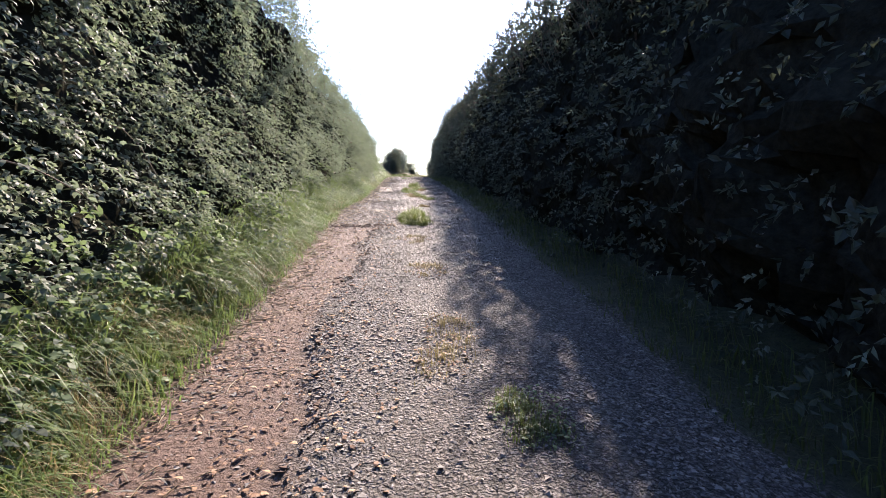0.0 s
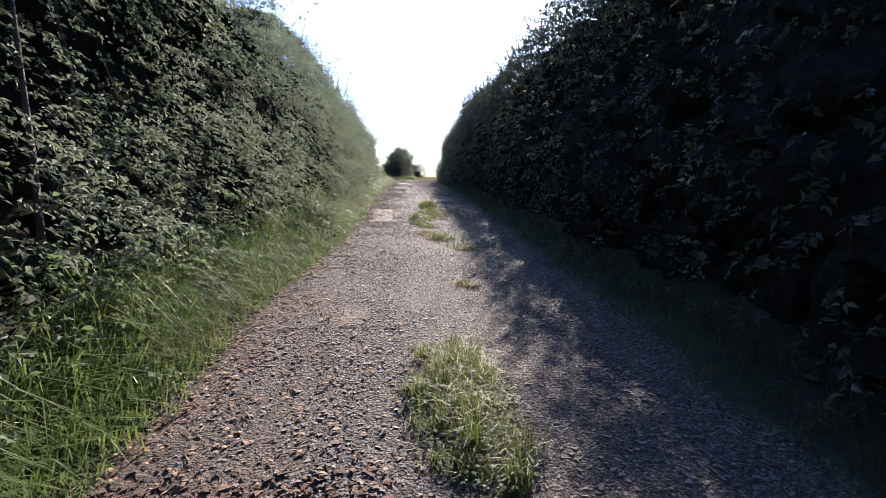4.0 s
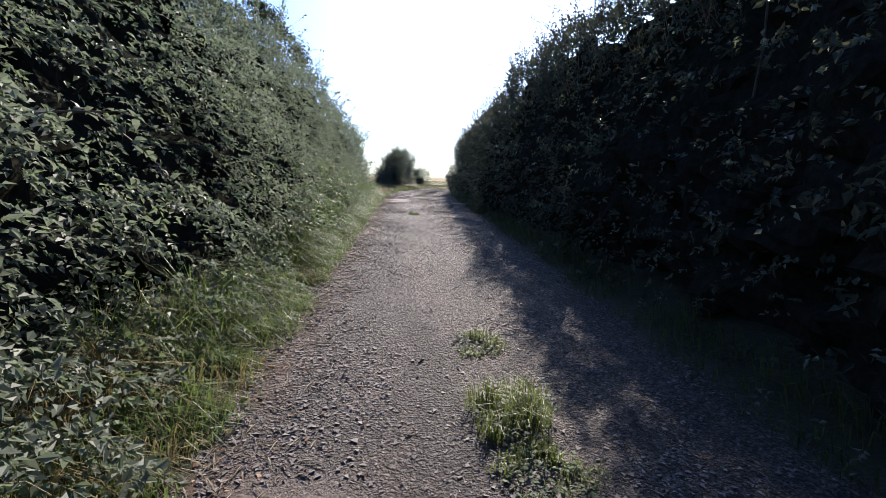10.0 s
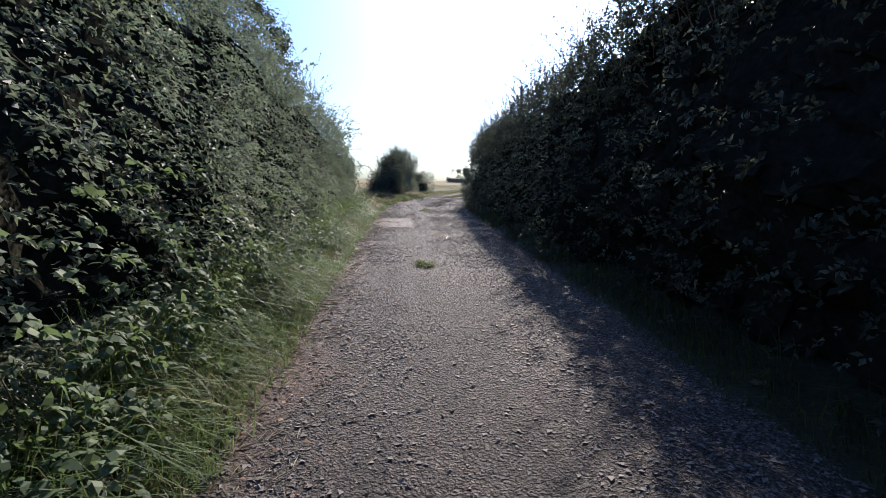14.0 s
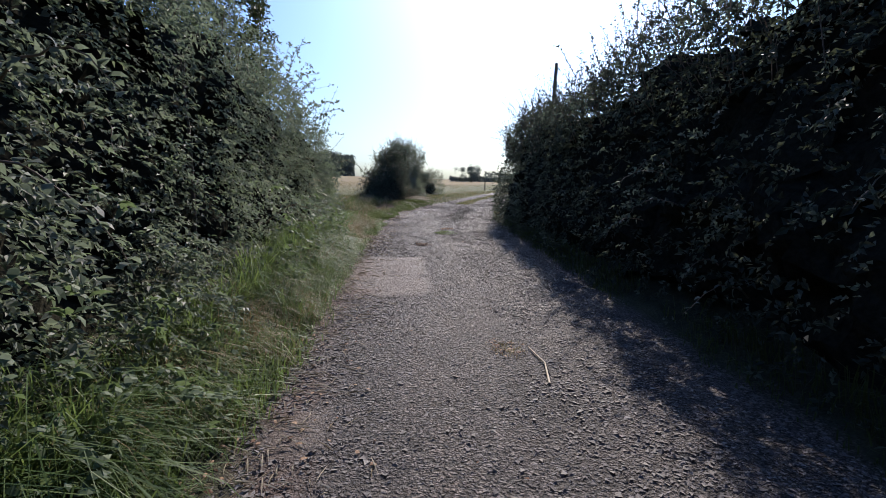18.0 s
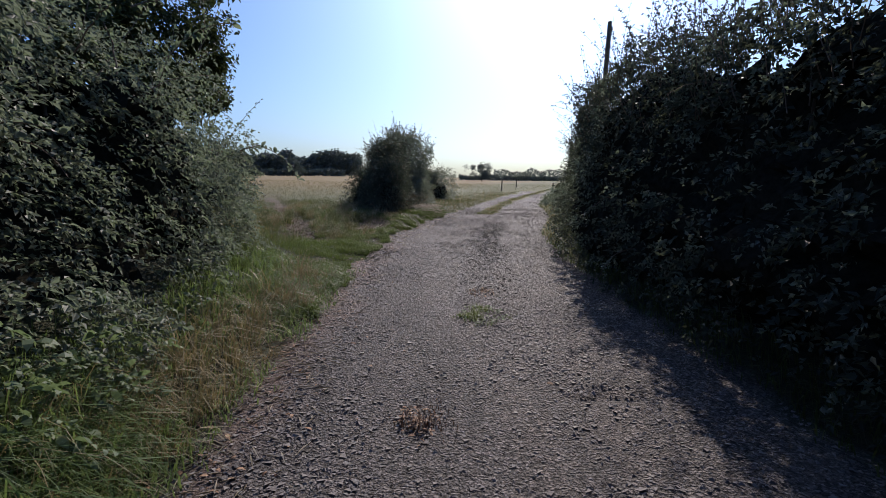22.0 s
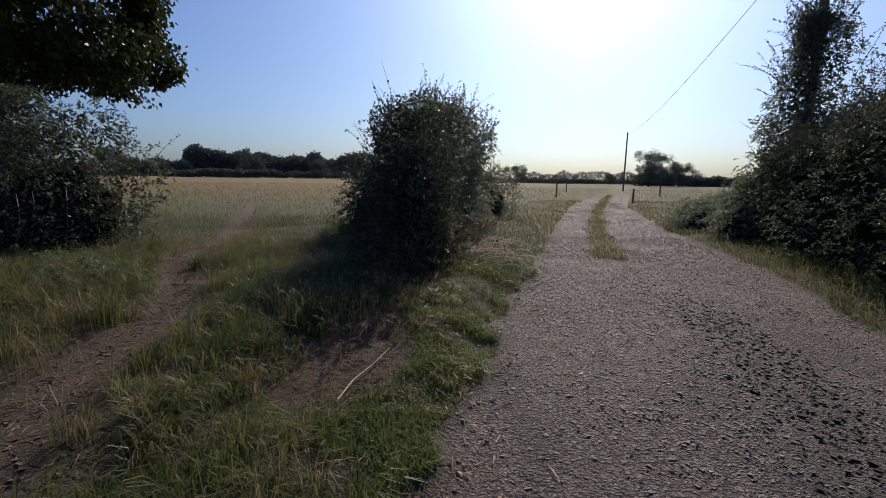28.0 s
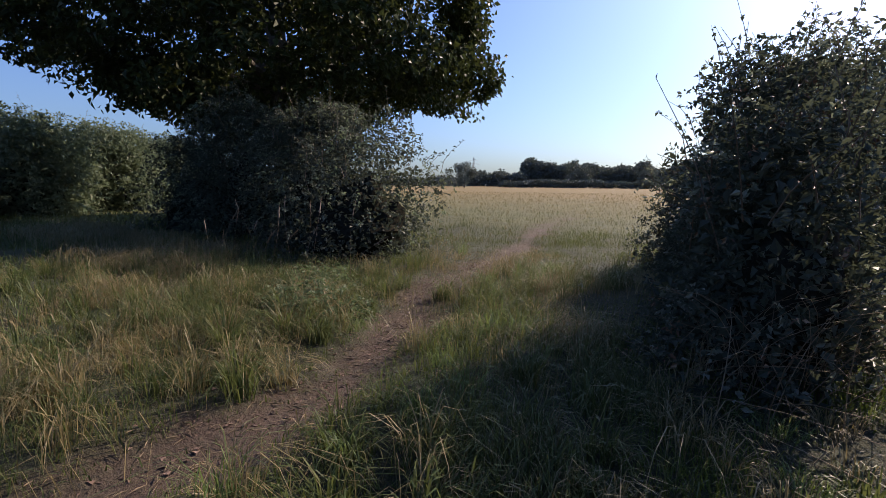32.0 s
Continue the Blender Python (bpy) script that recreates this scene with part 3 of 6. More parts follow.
def build_ground():
    xs = axis(-6.0, 5.5, 0.14, -1800, 1800, 1.16)
    ys = axis(1.0, 62.0, 0.15, -400, 2400, 1.14)
    X, Y = np.meshgrid(xs, ys)
    x, y = X.ravel(), Y.ravel()
    z = ground_z(x, y)
    nx, ny = len(xs), len(ys)
    i = np.arange(ny - 1)[:, None] * nx + np.arange(nx - 1)[None, :]
    quads = np.stack([i, i + 1, i + nx + 1, i + nx], 2).reshape(-1, 4)
    me = raw_mesh("ground", np.stack([x, y, z], 1), [quads], True)
    strip = strip_mask(x, y)
    masks = {"road": road_mask(x, y) * (1 - strip), "soil": np.maximum(soil_mask(x, y), 0.75 * (1 - smooth(0.05, 0.5, x - road_left(y) + (fbm(xy0(x, y), 1.8, 23) - 0.5) * 0.7)) * (1 - smooth(49, 53, y))), "bare": bare_mask(x, y), "path": np.clip(path_mask(x, y) * (0.7 + 0.5 * vnoise(xy0(x, y), 4.0, 19)), 0, 1), "loose": loose_mask(x, y),
             "field": np.maximum(smooth(62, 74, y + (fbm(xy0(x, y), 0.4, 71) - 0.5) * 8), smooth(9, 14, np.abs(x + 1) - np.clip(y - 60, 0, 100) * 0.4)) * 1.0}
    # Stretch from about y 13 to 33 where the road colour is darker.
    masks["old"] = smooth(13, 19, y + (fbm(xy0(x, y), 0.7, 91) - 0.5) * 5) * (1 - smooth(27, 33, y + (fbm(xy0(x, y), 0.7, 92) - 0.5) * 5))
    masks["relief"] = masks["road"] * (1 - masks["soil"]) * (1 - masks["bare"])
    for k, v in masks.items():
        a = me.attributes.new(k, "FLOAT", "POINT")
        a.data.foreach_set("value", v.astype(np.float32))
    me.materials.append(ground_material())
    return tagged(new("ground", me), "stony farm lane with grass verges between dry fields", "ground", kind="structure")


build_ground()


# ---------- plants ----------
def hedge_profile(h, w, lean, bulge, u):
    """Cross-section of a hedge from its foot on the lane side (u 0) over the crest to its back foot (u 1). Returns distance into the hedge and height."""
    px = [0.0, -bulge, -bulge * 0.7, lean * 0.55, lean * 0.85, lean + 0.2 * w, lean + 0.6 * w, lean + w, lean + w, lean + w * 0.95]
    pz = [0.0, 0.17, 0.36, 0.58, 0.86, 1.0, 0.98, 0.85, 0.45, 0.0]
    t = np.array([0, 0.1, 0.22, 0.36, 0.48, 0.57, 0.68, 0.78, 0.9, 1.0])
    return np.interp(u, t, px), np.interp(u, t, pz) * h


def sloping_profile(h, y, spec, u):
    """Cross-section of a hedge that grows on a bank: how far its face lies back at five heights changes along the lane."""
    cols = [np.interp(y, spec["y"], c) for c in spec["back"]]
    w = spec["w"]
    px = cols + [cols[-1] + 0.4 * w, cols[-1] + w, cols[-1] + w, cols[-1] + 0.9 * w]
    pz = [0.0, 0.28, 0.5, 0.76, 1.0, 0.98, 0.8, 0.45, 0.0]
    t = [0, 0.15, 0.27, 0.42, 0.56, 0.68, 0.79, 0.9, 1.0]
    d, z = np.zeros(len(u)), np.interp(u, t, pz) * h
    for k in range(len(t) - 1):
        f = (u - t[k]) / (t[k + 1] - t[k])
        on = (f >= 0) & (f <= 1)
        d = np.where(on, px[k] + (px[k + 1] - px[k]) * f, d)
    return d, z


def hedge_surface(spec, y, u, swell=0.0):
    """Point and outward normal on the hedge's uneven outline."""
    side = spec["side"]
    foot = np.interp(y, spec["y"], spec["foot"])
    top = np.interp(y, spec["y"], spec["top"])
    g0 = lane_z(y) + 0.1
    h = top - g0
    ends = np.sqrt(np.clip(1 - ((y - spec["mid"]) / spec["half"]) ** 18, 0.0, 1))
    h = h * (0.35 + 0.65 * ends) * (1 + 0.12 * (vnoise(xy0(y * 0.6, y * 0), 1.0, spec["seed"]) - 0.5))

    def base(uu):
        d, z = sloping_profile(h, y, spec, uu) if "back" in spec else hedge_profile(h, spec["w"], spec["lean"], spec["bulge"], uu)
        return np.stack([foot + side * d, y, g0 - 0.05 + z], 1)
    p = base(u)
    t = base(np.clip(u + 0.01, 0, 1)) - base(np.clip(u - 0.01, 0, 1))
    n = unit(np.stack([-side * t[:, 2], np.zeros(len(y)), side * t[:, 0]], 1))
    n = np.where((n[:, 2:3] < -0.3), n * 1.0, n)
    r = (fbm(p, 0.55, spec["seed"] + 3, 2) - 0.5) * spec["rough"] * 2 + (fbm(p, 1.7, spec["seed"] + 5, 2) - 0.5) * spec["rough"] * 1.1
    r = r + spec.get("lumps", 0.0) * (mounds(p, 0.95, spec["seed"] + 7) - 0.45) + spec.get("lumps", 0.0) * 0.5 * (mounds(p, 0.42, spec["seed"] + 8) - 0.45)
    n = unit(n + np.stack([np.zeros(len(y)), np.clip((y - spec["mid"]) / spec["half"], -1, 1) ** 7, np.zeros(len(y))], 1))
    return p + n * (r + swell)[:, None], n


def dome_surface(spec, a, e, swell=0.0):
    """Point and outward normal on an uneven dome-shaped bush; a: bearing, e: 0 at the foot, 1 at the top."""
    cx, cy = spec["at"]
    z0 = spec["z0"]
    s = np.sin(e * math.pi / 2)
    c = np.cos(e * math.pi / 2) ** spec.get("power", 0.7)
    lowf = 1 - spec.get("tuck", 0.15) * (1 - np.clip(e / 0.25, 0, 1))
    n = unit(np.stack([np.cos(a) * c / spec["rx"], np.sin(a) * c / spec["ry"], s / spec["h"]], 1))
    p = np.stack([cx + np.cos(a) * c * spec["rx"] * lowf, cy + np.sin(a) * c * spec["ry"] * lowf, z0 + s * spec["h"]], 1)
    r = (vnoise(p, 0.75, spec["seed"] + 3) - 0.5) * spec["rough"] * 2 + (vnoise(p, 2.0, spec["seed"] + 5) - 0.5) * spec["rough"] * 0.9 + 0.5 * (mounds(p, 0.8, spec["seed"] + 7) - 0.45)
    return p + n * (r + swell)[:, None], n


def leaf_frames(n, normals, tilt=0.75, droop=0.35):
    """Leaf directions: faces turned outward and up, tips hanging outward and down."""
    nm = unit(normals * 0.75 + np.array([[0, 0, 0.55]]) + rand_dirs(n) * tilt)
    along = normals * 0.5 + rand_dirs(n) * 0.9 + np.array([[0, 0, -droop]])
    along = along - nm * np.sum(along * nm, 1, keepdims=True)
    return unit(along), nm


def clump(p, seed, freq=1.6, lo=0.30, hi=0.62):
    return smooth(lo, hi, fbm(p, freq, seed, 2))


def shoots(tips, normals, length, step=0.035):
    """Young shoots that stand out of a crown: their stems as tubes, and the places and directions of their leaves."""
    tubes, at, al, nm = [], [], [], []
    for p, n in zip(tips, normals):
        L = length * RNG.uniform(0.5, 1.4)
        d = n * 0.35 + np.array([0, 0, 0.95]) + RNG.normal(size=3) * 0.26
        d /= np.linalg.norm(d)
        bend = RNG.normal(size=3) * 0.22 + np.array([0, 0, -0.12])
        k = max(4, int(L / 0.12))
        s = np.linspace(0, 1, k)[:, None]
        pts = p - d * 0.25 + (d * s + bend * s * s) * (L + 0.25)
        tubes.append((pts, np.linspace(0.006, 0.002, k)))
        m = int(L / step)
        q = RNG.uniform(0.15, 1.0, m)[:, None]
        base = p - d * 0.25 + (d * q + bend * q * q) * (L + 0.25)
        out = rand_dirs(m)
        at.append(base)
        al.append(unit(out + d * 0.5))
        nm.append(unit(rand_dirs(m) * 0.6 + np.array([[0, 0, 0.8]])))
    return tubes, np.concatenate(at), np.concatenate(al), np.concatenate(nm)


def core_grid(fn, nu, nv, wrap=False):
    """A closed inner shell, coloured dark for the twigs and shade within, following a plant's outline from inside."""
    U, V = np.meshgrid(np.linspace(0, 1, nu), np.linspace(0, 1, nv))
    p = fn(U.ravel(), V.ravel())
    i = np.arange(nv - 1)[:, None] * nu + np.arange(nu - 1)[None, :]
    q = np.stack([i, i + 1, i + nu + 1, i + nu], 2).reshape(-1, 4)
    return p, q


def spray_leaves(c, n, per, reach, L, flat=0.28):
    """Leaves set along short side shoots: each shoot's leaves lie in one plane that faces the sky."""
    k = len(c)
    axis_ = unit(n * 0.8 + rand_dirs(k) * 0.65 + np.array([[0, 0, -0.18]]))
    face = unit(np.array([[0.12, 0.25, 1.0]]) + n * 0.5 + rand_dirs(k) * flat * 1.4)
    axis_ = unit(axis_ - face * np.sum(axis_ * face, 1, keepdims=True) * 0.8)
    side = unit(np.cross(face, axis_))
    t = RNG.random((k, per)) * RNG.uniform(0.6, 1.2, (k, 1))
    sg = np.where(RNG.random((k, per)) < 0.5, -1.0, 1.0)
    at = c[:, None] + axis_[:, None] * (t * reach)[..., None] + side[:, None] * (sg * 0.01)[..., None] - np.array([0, 0, 1.0]) * (t ** 2 * reach * 0.25)[..., None]
    al = axis_[:, None] * 0.55 + side[:, None] * (sg * RNG.uniform(0.3, 1.1, (k, per)))[..., None] + RNG.normal(size=(k, per, 3)) * 0.2
    nm = face[:, None] + RNG.normal(size=(k, per, 3)) * flat
    at, al, nm = at.reshape(-1, 3), al.reshape(-1, 3), unit(nm.reshape(-1, 3))
    al = unit(al - nm * np.sum(al * nm, 1, keepdims=True))
    size = L * RNG.uniform(0.6, 1.3, len(at))
    return at, al, nm, size


GAP_AT, GAP_DIR, GAP_R = np.array([4.24, 10.2, 2.76]), np.array([0.60, 0.787, 0.143]), 0.21


def in_gap(p, size=1.0):
    """A ragged hole through the shaded hedge, through which the sky shows."""
    q = p - GAP_AT
    along = np.sum(q * GAP_DIR, 1)
    d = np.linalg.norm(q - along[:, None] * GAP_DIR, axis=1)
    lace = vnoise(p - along[:, None] * GAP_DIR, 9.0, 23) > 0.42
    return lace & (d < size * (GAP_R + 0.03 * np.abs(along)) * (0.8 + 0.8 * vnoise(p, 4.0, 19))) & (np.abs(along) < 4)


def leafy_parts(owner, surf, area, kinds, spec, tops=None, shoot_n=0, shoot_len=0.5, face_bias=None, floor=0.15, flat=0.7):
    """Foliage of one plant mass: each kind is (part name, side shoots a square metre, leaves on each, leaf length, material, label, depth, seed)."""
    for name, density, per, L, mat, label, depth, seed in kinds:
        n0 = int(area * density * 2.0)
        p, nn = surf(n0)
        d = -RNG.random(n0) ** 1.5 * depth + RNG.normal(size=n0) * 0.04
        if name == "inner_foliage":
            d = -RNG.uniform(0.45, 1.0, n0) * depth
        keep = RNG.random(n0) < 0.5 * (1.0 if name == "inner_foliage" else floor + (1.65 - floor) * clump(p, seed, 1.1, 0.34, 0.58))
        keep &= ~(in_gap(p + nn * d[:, None], 0.85) & (RNG.random(n0) < 0.2))
        if face_bias is not None:
            keep &= RNG.random(n0) < face_bias(p)
        p, nn, d = p[keep], nn[keep], d[keep]
        at, al, nm, size = spray_leaves(p + nn * d[:, None], nn, per, L * 3.2, L, flat)
        ob = mesh_part(name, leaf_mesh(name, at, al, nm, size, size * RNG.uniform(0.4, 0.64, len(at)), "oval" if 0.05 < L < 0.1 and name in ("bramble_foliage", "hazel_foliage") and owner.location.y < 9 else "kite"), mat, owner, label)
        ob["kind"] = "stuff"
    if shoot_n and tops is not None:
        tp, tn = tops(shoot_n)
        tubes, at, al, nm = shoots(tp, tn, shoot_len)
        mesh_part("shoot_growth", tubes_mesh("shoot_growth", tubes, 3), CANE, owner)["kind"] = "stuff"
        s = spec.get("leaf", 0.05) * RNG.uniform(0.6, 1.2, len(at))
        mesh_part("shoot_foliage", leaf_mesh("shoot_foliage", at, al, nm, s, s * 0.6, "kite"), spec.get("mat", SHADETHORN), owner)["kind"] = "stuff"


def woody_stems(owner, bases, height, spread, r0=0.035):
    for b in bases:
        d = np.array([RNG.uniform(-1, 1) * spread, RNG.uniform(-1, 1) * spread, 1.0])
        s = np.linspace(0, 1, 7)[:, None]
        wig = np.cumsum(RNG.normal(size=(7, 3)) * 0.04, 0)
        mesh_part("stem", tubes_mesh("stem", [(np.asarray(b) + d * s * height + wig * s, np.linspace(r0, r0 * 0.3, 7) * RNG.uniform(0.6, 1.3))], 6), BARK, owner)


def hedge_section(name, spec, y0, y1, label, kinds, density=1.0, shoot_n=40, group="", core_in=0.38, face=None, umax=0.8, shoot_len=0.5, crest=0.0, floor=0.15, flat=0.7):
    """One shrub's length of a hedge: stems, dark inside, leaves by kind, shoots on its crest."""
    ym = (y0 + y1) / 2
    fx = float(np.interp(ym, spec["y"], spec["foot"])) + spec["side"] * (spec["lean"] + spec["w"] * 0.4)
    owner = thing(name, (fx, ym, gz(fx, ym)), label, "hedge", group)
    hmean = float(np.interp(ym, spec["y"], spec["top"]) - lane_z(ym))
    area = (y1 - y0) * (hmean * 2.0 + spec["w"]) * umax

    def surf(n):
        y, u = RNG.uniform(y0 - 0.15, y1 + 0.15, n), np.where(RNG.random(n) < 0.88, RNG.uniform(0, umax, n), RNG.uniform(umax, 0.97, n))
        u = np.where(RNG.random(n) < crest, RNG.uniform(0.38, 0.68, n), u)
        return hedge_surface(spec, y, u)

    def tops(n):
        return hedge_surface(spec, RNG.uniform(y0, y1, n), RNG.uniform(0.40, 0.66, n))

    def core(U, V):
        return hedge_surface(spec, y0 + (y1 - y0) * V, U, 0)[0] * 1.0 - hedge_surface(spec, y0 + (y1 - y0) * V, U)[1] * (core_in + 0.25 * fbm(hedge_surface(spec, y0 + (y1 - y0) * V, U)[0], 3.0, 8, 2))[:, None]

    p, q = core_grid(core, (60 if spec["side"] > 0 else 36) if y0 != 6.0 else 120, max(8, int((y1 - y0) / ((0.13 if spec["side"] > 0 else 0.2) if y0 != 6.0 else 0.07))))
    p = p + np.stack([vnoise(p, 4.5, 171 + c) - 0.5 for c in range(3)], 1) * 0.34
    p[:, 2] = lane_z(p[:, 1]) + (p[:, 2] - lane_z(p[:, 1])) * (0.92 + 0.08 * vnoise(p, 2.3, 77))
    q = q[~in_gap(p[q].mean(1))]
    mesh_part("twig_shade_core", raw_mesh("twig_shade_core", p, [q]), CORE, owner, "solid core coloured dark for the twigs and shade inside the hedge")
    bases = []
    for k in range(int((y1 - y0) * 0.6)):
        yy = RNG.uniform(y0, y1)
        bx = float(np.interp(yy, spec["y"], spec["foot"])) + spec["side"] * (spec["lean"] * 0.6 + spec["w"] * RNG.uniform(0.2, 0.7))
        bases.append((bx, yy, gz(bx, yy) - 0.05))
    woody_stems(owner, bases, hmean * 0.62, 0.05)
    leafy_parts(owner, surf, area, [(kd[0], kd[1] * density, *kd[2:]) for kd in kinds], spec, tops, shoot_n, shoot_len, face, floor, flat)
    return owner


LEFT = dict(side=-1, y=[-5, 0, 8, 12.5, 16, 20, 30, 36, 40, 44, 45.6, 46.8, 48.2], foot=[-1.8, -1.8, -1.72, -1.68, -1.4, -1.22, -1.22, -1.4, -1.58, -1.68, -1.72, -1.85, -2.2],
            back=([0.0] * 13,
                  [0.6, 0.6, 0.65, 0.55, 0.45, 0.4, 0.4, 0.4, 0.35, 0.25, 0.15, 0.1, 0.1],
                  [0.95, 0.95, 1.05, 1.05, 0.95, 0.9, 0.9, 0.65, 0.4, 0.35, 0.25, 0.2, 0.2],
                  [0.8, 0.8, 0.85, 0.55, 1.0, 1.3, 1.35, 0.85, 0.5, 0.45, 0.4, 0.4, 0.4],
                  [1.35, 1.35, 1.3, 0.95, 1.4, 1.75, 1.75, 1.4, 1.05, 1.0, 0.8, 0.8, 0.8]),
            top=[5.6, 5.6, 5.7, 5.7, 5.4, 5.4, 5.7, 5.6, 5.3, 4.75, 4.55, 4.2, 3.4], mid=18.0, half=30.6, w=2.0, lean=0.9, bulge=0.0, rough=0.34, lumps=0.75, seed=11, leaf=0.06, mat=HAZEL)
RIGHT = dict(side=1, y=[-5, 0, 15, 30, 36, 40, 44, 48, 51, 54, 57.5, 61], foot=[2.2, 2.25, 2.4, 2.58, 2.72, 2.85, 2.98, 3.28, 4.1, 5.1, 6.2, 7.5],
             top=[5.1, 5.1, 5.5, 5.5, 5.2, 4.9, 4.85, 4.95, 4.8, 4.5, 4.5, 4.7], mid=26.8, half=34.8, w=2.2, lean=0.45, bulge=0.12, rough=0.28, lumps=0.35, seed=29, leaf=0.05, mat=SHADETHORN)


def left_face(p):
    low = 1 - smooth(1.6, 3.2, p[:, 2] - lane_z(p[:, 1]))
    return 0.75 + 0.25 * low


LEFT_PLAN = [(-4.0, 5.0, "tall bramble and hazel hedge beside the stony lane"), (5.0, 13.0, "bramble thicket climbing through a tall leafy hedge"),
             (13.0, 21.0, "tangled bramble and hawthorn hedge above a grassy verge"), (21.0, 29.0, "dense leafy hedge with brambles spilling to the verge"),
             (29.0, 37.0, "tall hawthorn and bramble hedge, glossy in the sun"), (37.0, 43.0, "dark hawthorn hedge over long verge grass"),
             (43.0, 48.3, "rounded hedge end of elder and bramble by a field opening")]
for i, (a, b, lab) in enumerate(LEFT_PLAN):
    # Thorn leaves: the lit colour on the face, the shade-darkened one inside.
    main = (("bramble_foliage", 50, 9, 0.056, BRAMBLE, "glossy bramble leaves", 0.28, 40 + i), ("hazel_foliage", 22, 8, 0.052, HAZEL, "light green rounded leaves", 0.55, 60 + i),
            ("thorn_foliage", 32, 10, 0.046, SUNTHORN, "small grey-green thorn leaves", 0.5, 80 + i), ("inner_foliage", 5, 9, 0.08, SHADETHORN, "", 1.0, 90 + i))
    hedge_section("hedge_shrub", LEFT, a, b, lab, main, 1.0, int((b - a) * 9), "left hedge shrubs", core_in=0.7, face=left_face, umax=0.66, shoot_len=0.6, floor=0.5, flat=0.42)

RIGHT_PLAN = [(-4.0, 6.0), (6.0, 15.0), (15.0, 24.0), (24.0, 33.0), (33.0, 42.0), (42.0, 50.0), (50.0, 56.0), (56.0, 61.2)]
for i, (a, b) in enumerate(RIGHT_PLAN):
    kinds = (("thorn_foliage", 16 if b < 25 else 26, 9, 0.066 if b < 25 else 0.06, SHADETHORN, "small dark hawthorn leaves", 0.34, 140 + i), ("bramble_foliage", 5 if b < 40 else 14, 8, 0.05, BRAMBLE, "bramble leaves in the shade", 0.3, 160 + i), ("inner_foliage", 5, 9, 0.1, SHADETHORN, "", 0.9, 180 + i))
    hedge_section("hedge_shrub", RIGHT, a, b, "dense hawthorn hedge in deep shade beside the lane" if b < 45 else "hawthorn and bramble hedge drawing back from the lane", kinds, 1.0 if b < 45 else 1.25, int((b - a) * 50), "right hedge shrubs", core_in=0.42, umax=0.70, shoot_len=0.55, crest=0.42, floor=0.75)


def bush(name, spec, label, kinds, shoot_n, shoot_len=0.5, group="", category="bush", core_in=0.62, low=0.0, stems=7, fill=260, flat=0.7):
    owner = thing(name, (*spec["at"], spec["z0"]), label, category, group)
    area = 2 * math.pi * ((spec["rx"] + spec["ry"]) / 2) * spec["h"] * 0.95 + 2.2 * spec["rx"] * spec["ry"]

    def surf(n):
        return dome_surface(spec, RNG.uniform(0, 2 * math.pi, n), low + (1 - low) * RNG.random(n) ** 1.1)

    def tops(n):
        return dome_surface(spec, RNG.uniform(0, 2 * math.pi, n), RNG.uniform(spec.get("shoot_from", 0.45), 1.0, n))

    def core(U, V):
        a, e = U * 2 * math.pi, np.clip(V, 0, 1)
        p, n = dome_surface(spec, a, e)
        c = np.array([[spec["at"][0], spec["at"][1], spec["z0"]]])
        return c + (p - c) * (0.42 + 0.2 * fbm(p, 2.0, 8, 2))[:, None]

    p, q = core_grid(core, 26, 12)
    mesh_part("twig_shade_core", raw_mesh("twig_shade_core", p, [q]), CORE, owner, "solid core coloured dark for the twigs and shade inside the bush")
    bases = [(spec["at"][0] + RNG.uniform(-1, 1) * spec["rx"] * 0.3, spec["at"][1] + RNG.uniform(-1, 1) * spec["ry"] * 0.3, spec["z0"] - 0.05) for _ in range(stems)]
    woody_stems(owner, bases, spec["h"] * 0.6, 0.15)
    leafy_parts(owner, surf, area, kinds, spec, tops, shoot_n, shoot_len, flat=flat)
    m = int(2.1 * spec["rx"] * spec["ry"] * spec["h"] * fill)
    s, _ = surf(m)
    c = np.array([[spec["at"][0], spec["at"][1], spec["z0"]]])
    s = c + (s - c) * RNG.uniform(0.4, 0.92, m)[:, None] ** 0.8
    al, nm = leaf_frames(m, rand_dirs(m), 1.0)
    L = kinds[0][3] * RNG.uniform(1.2, 2.2, m)
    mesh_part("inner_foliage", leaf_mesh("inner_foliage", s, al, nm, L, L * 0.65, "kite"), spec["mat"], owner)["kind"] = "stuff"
    return owner


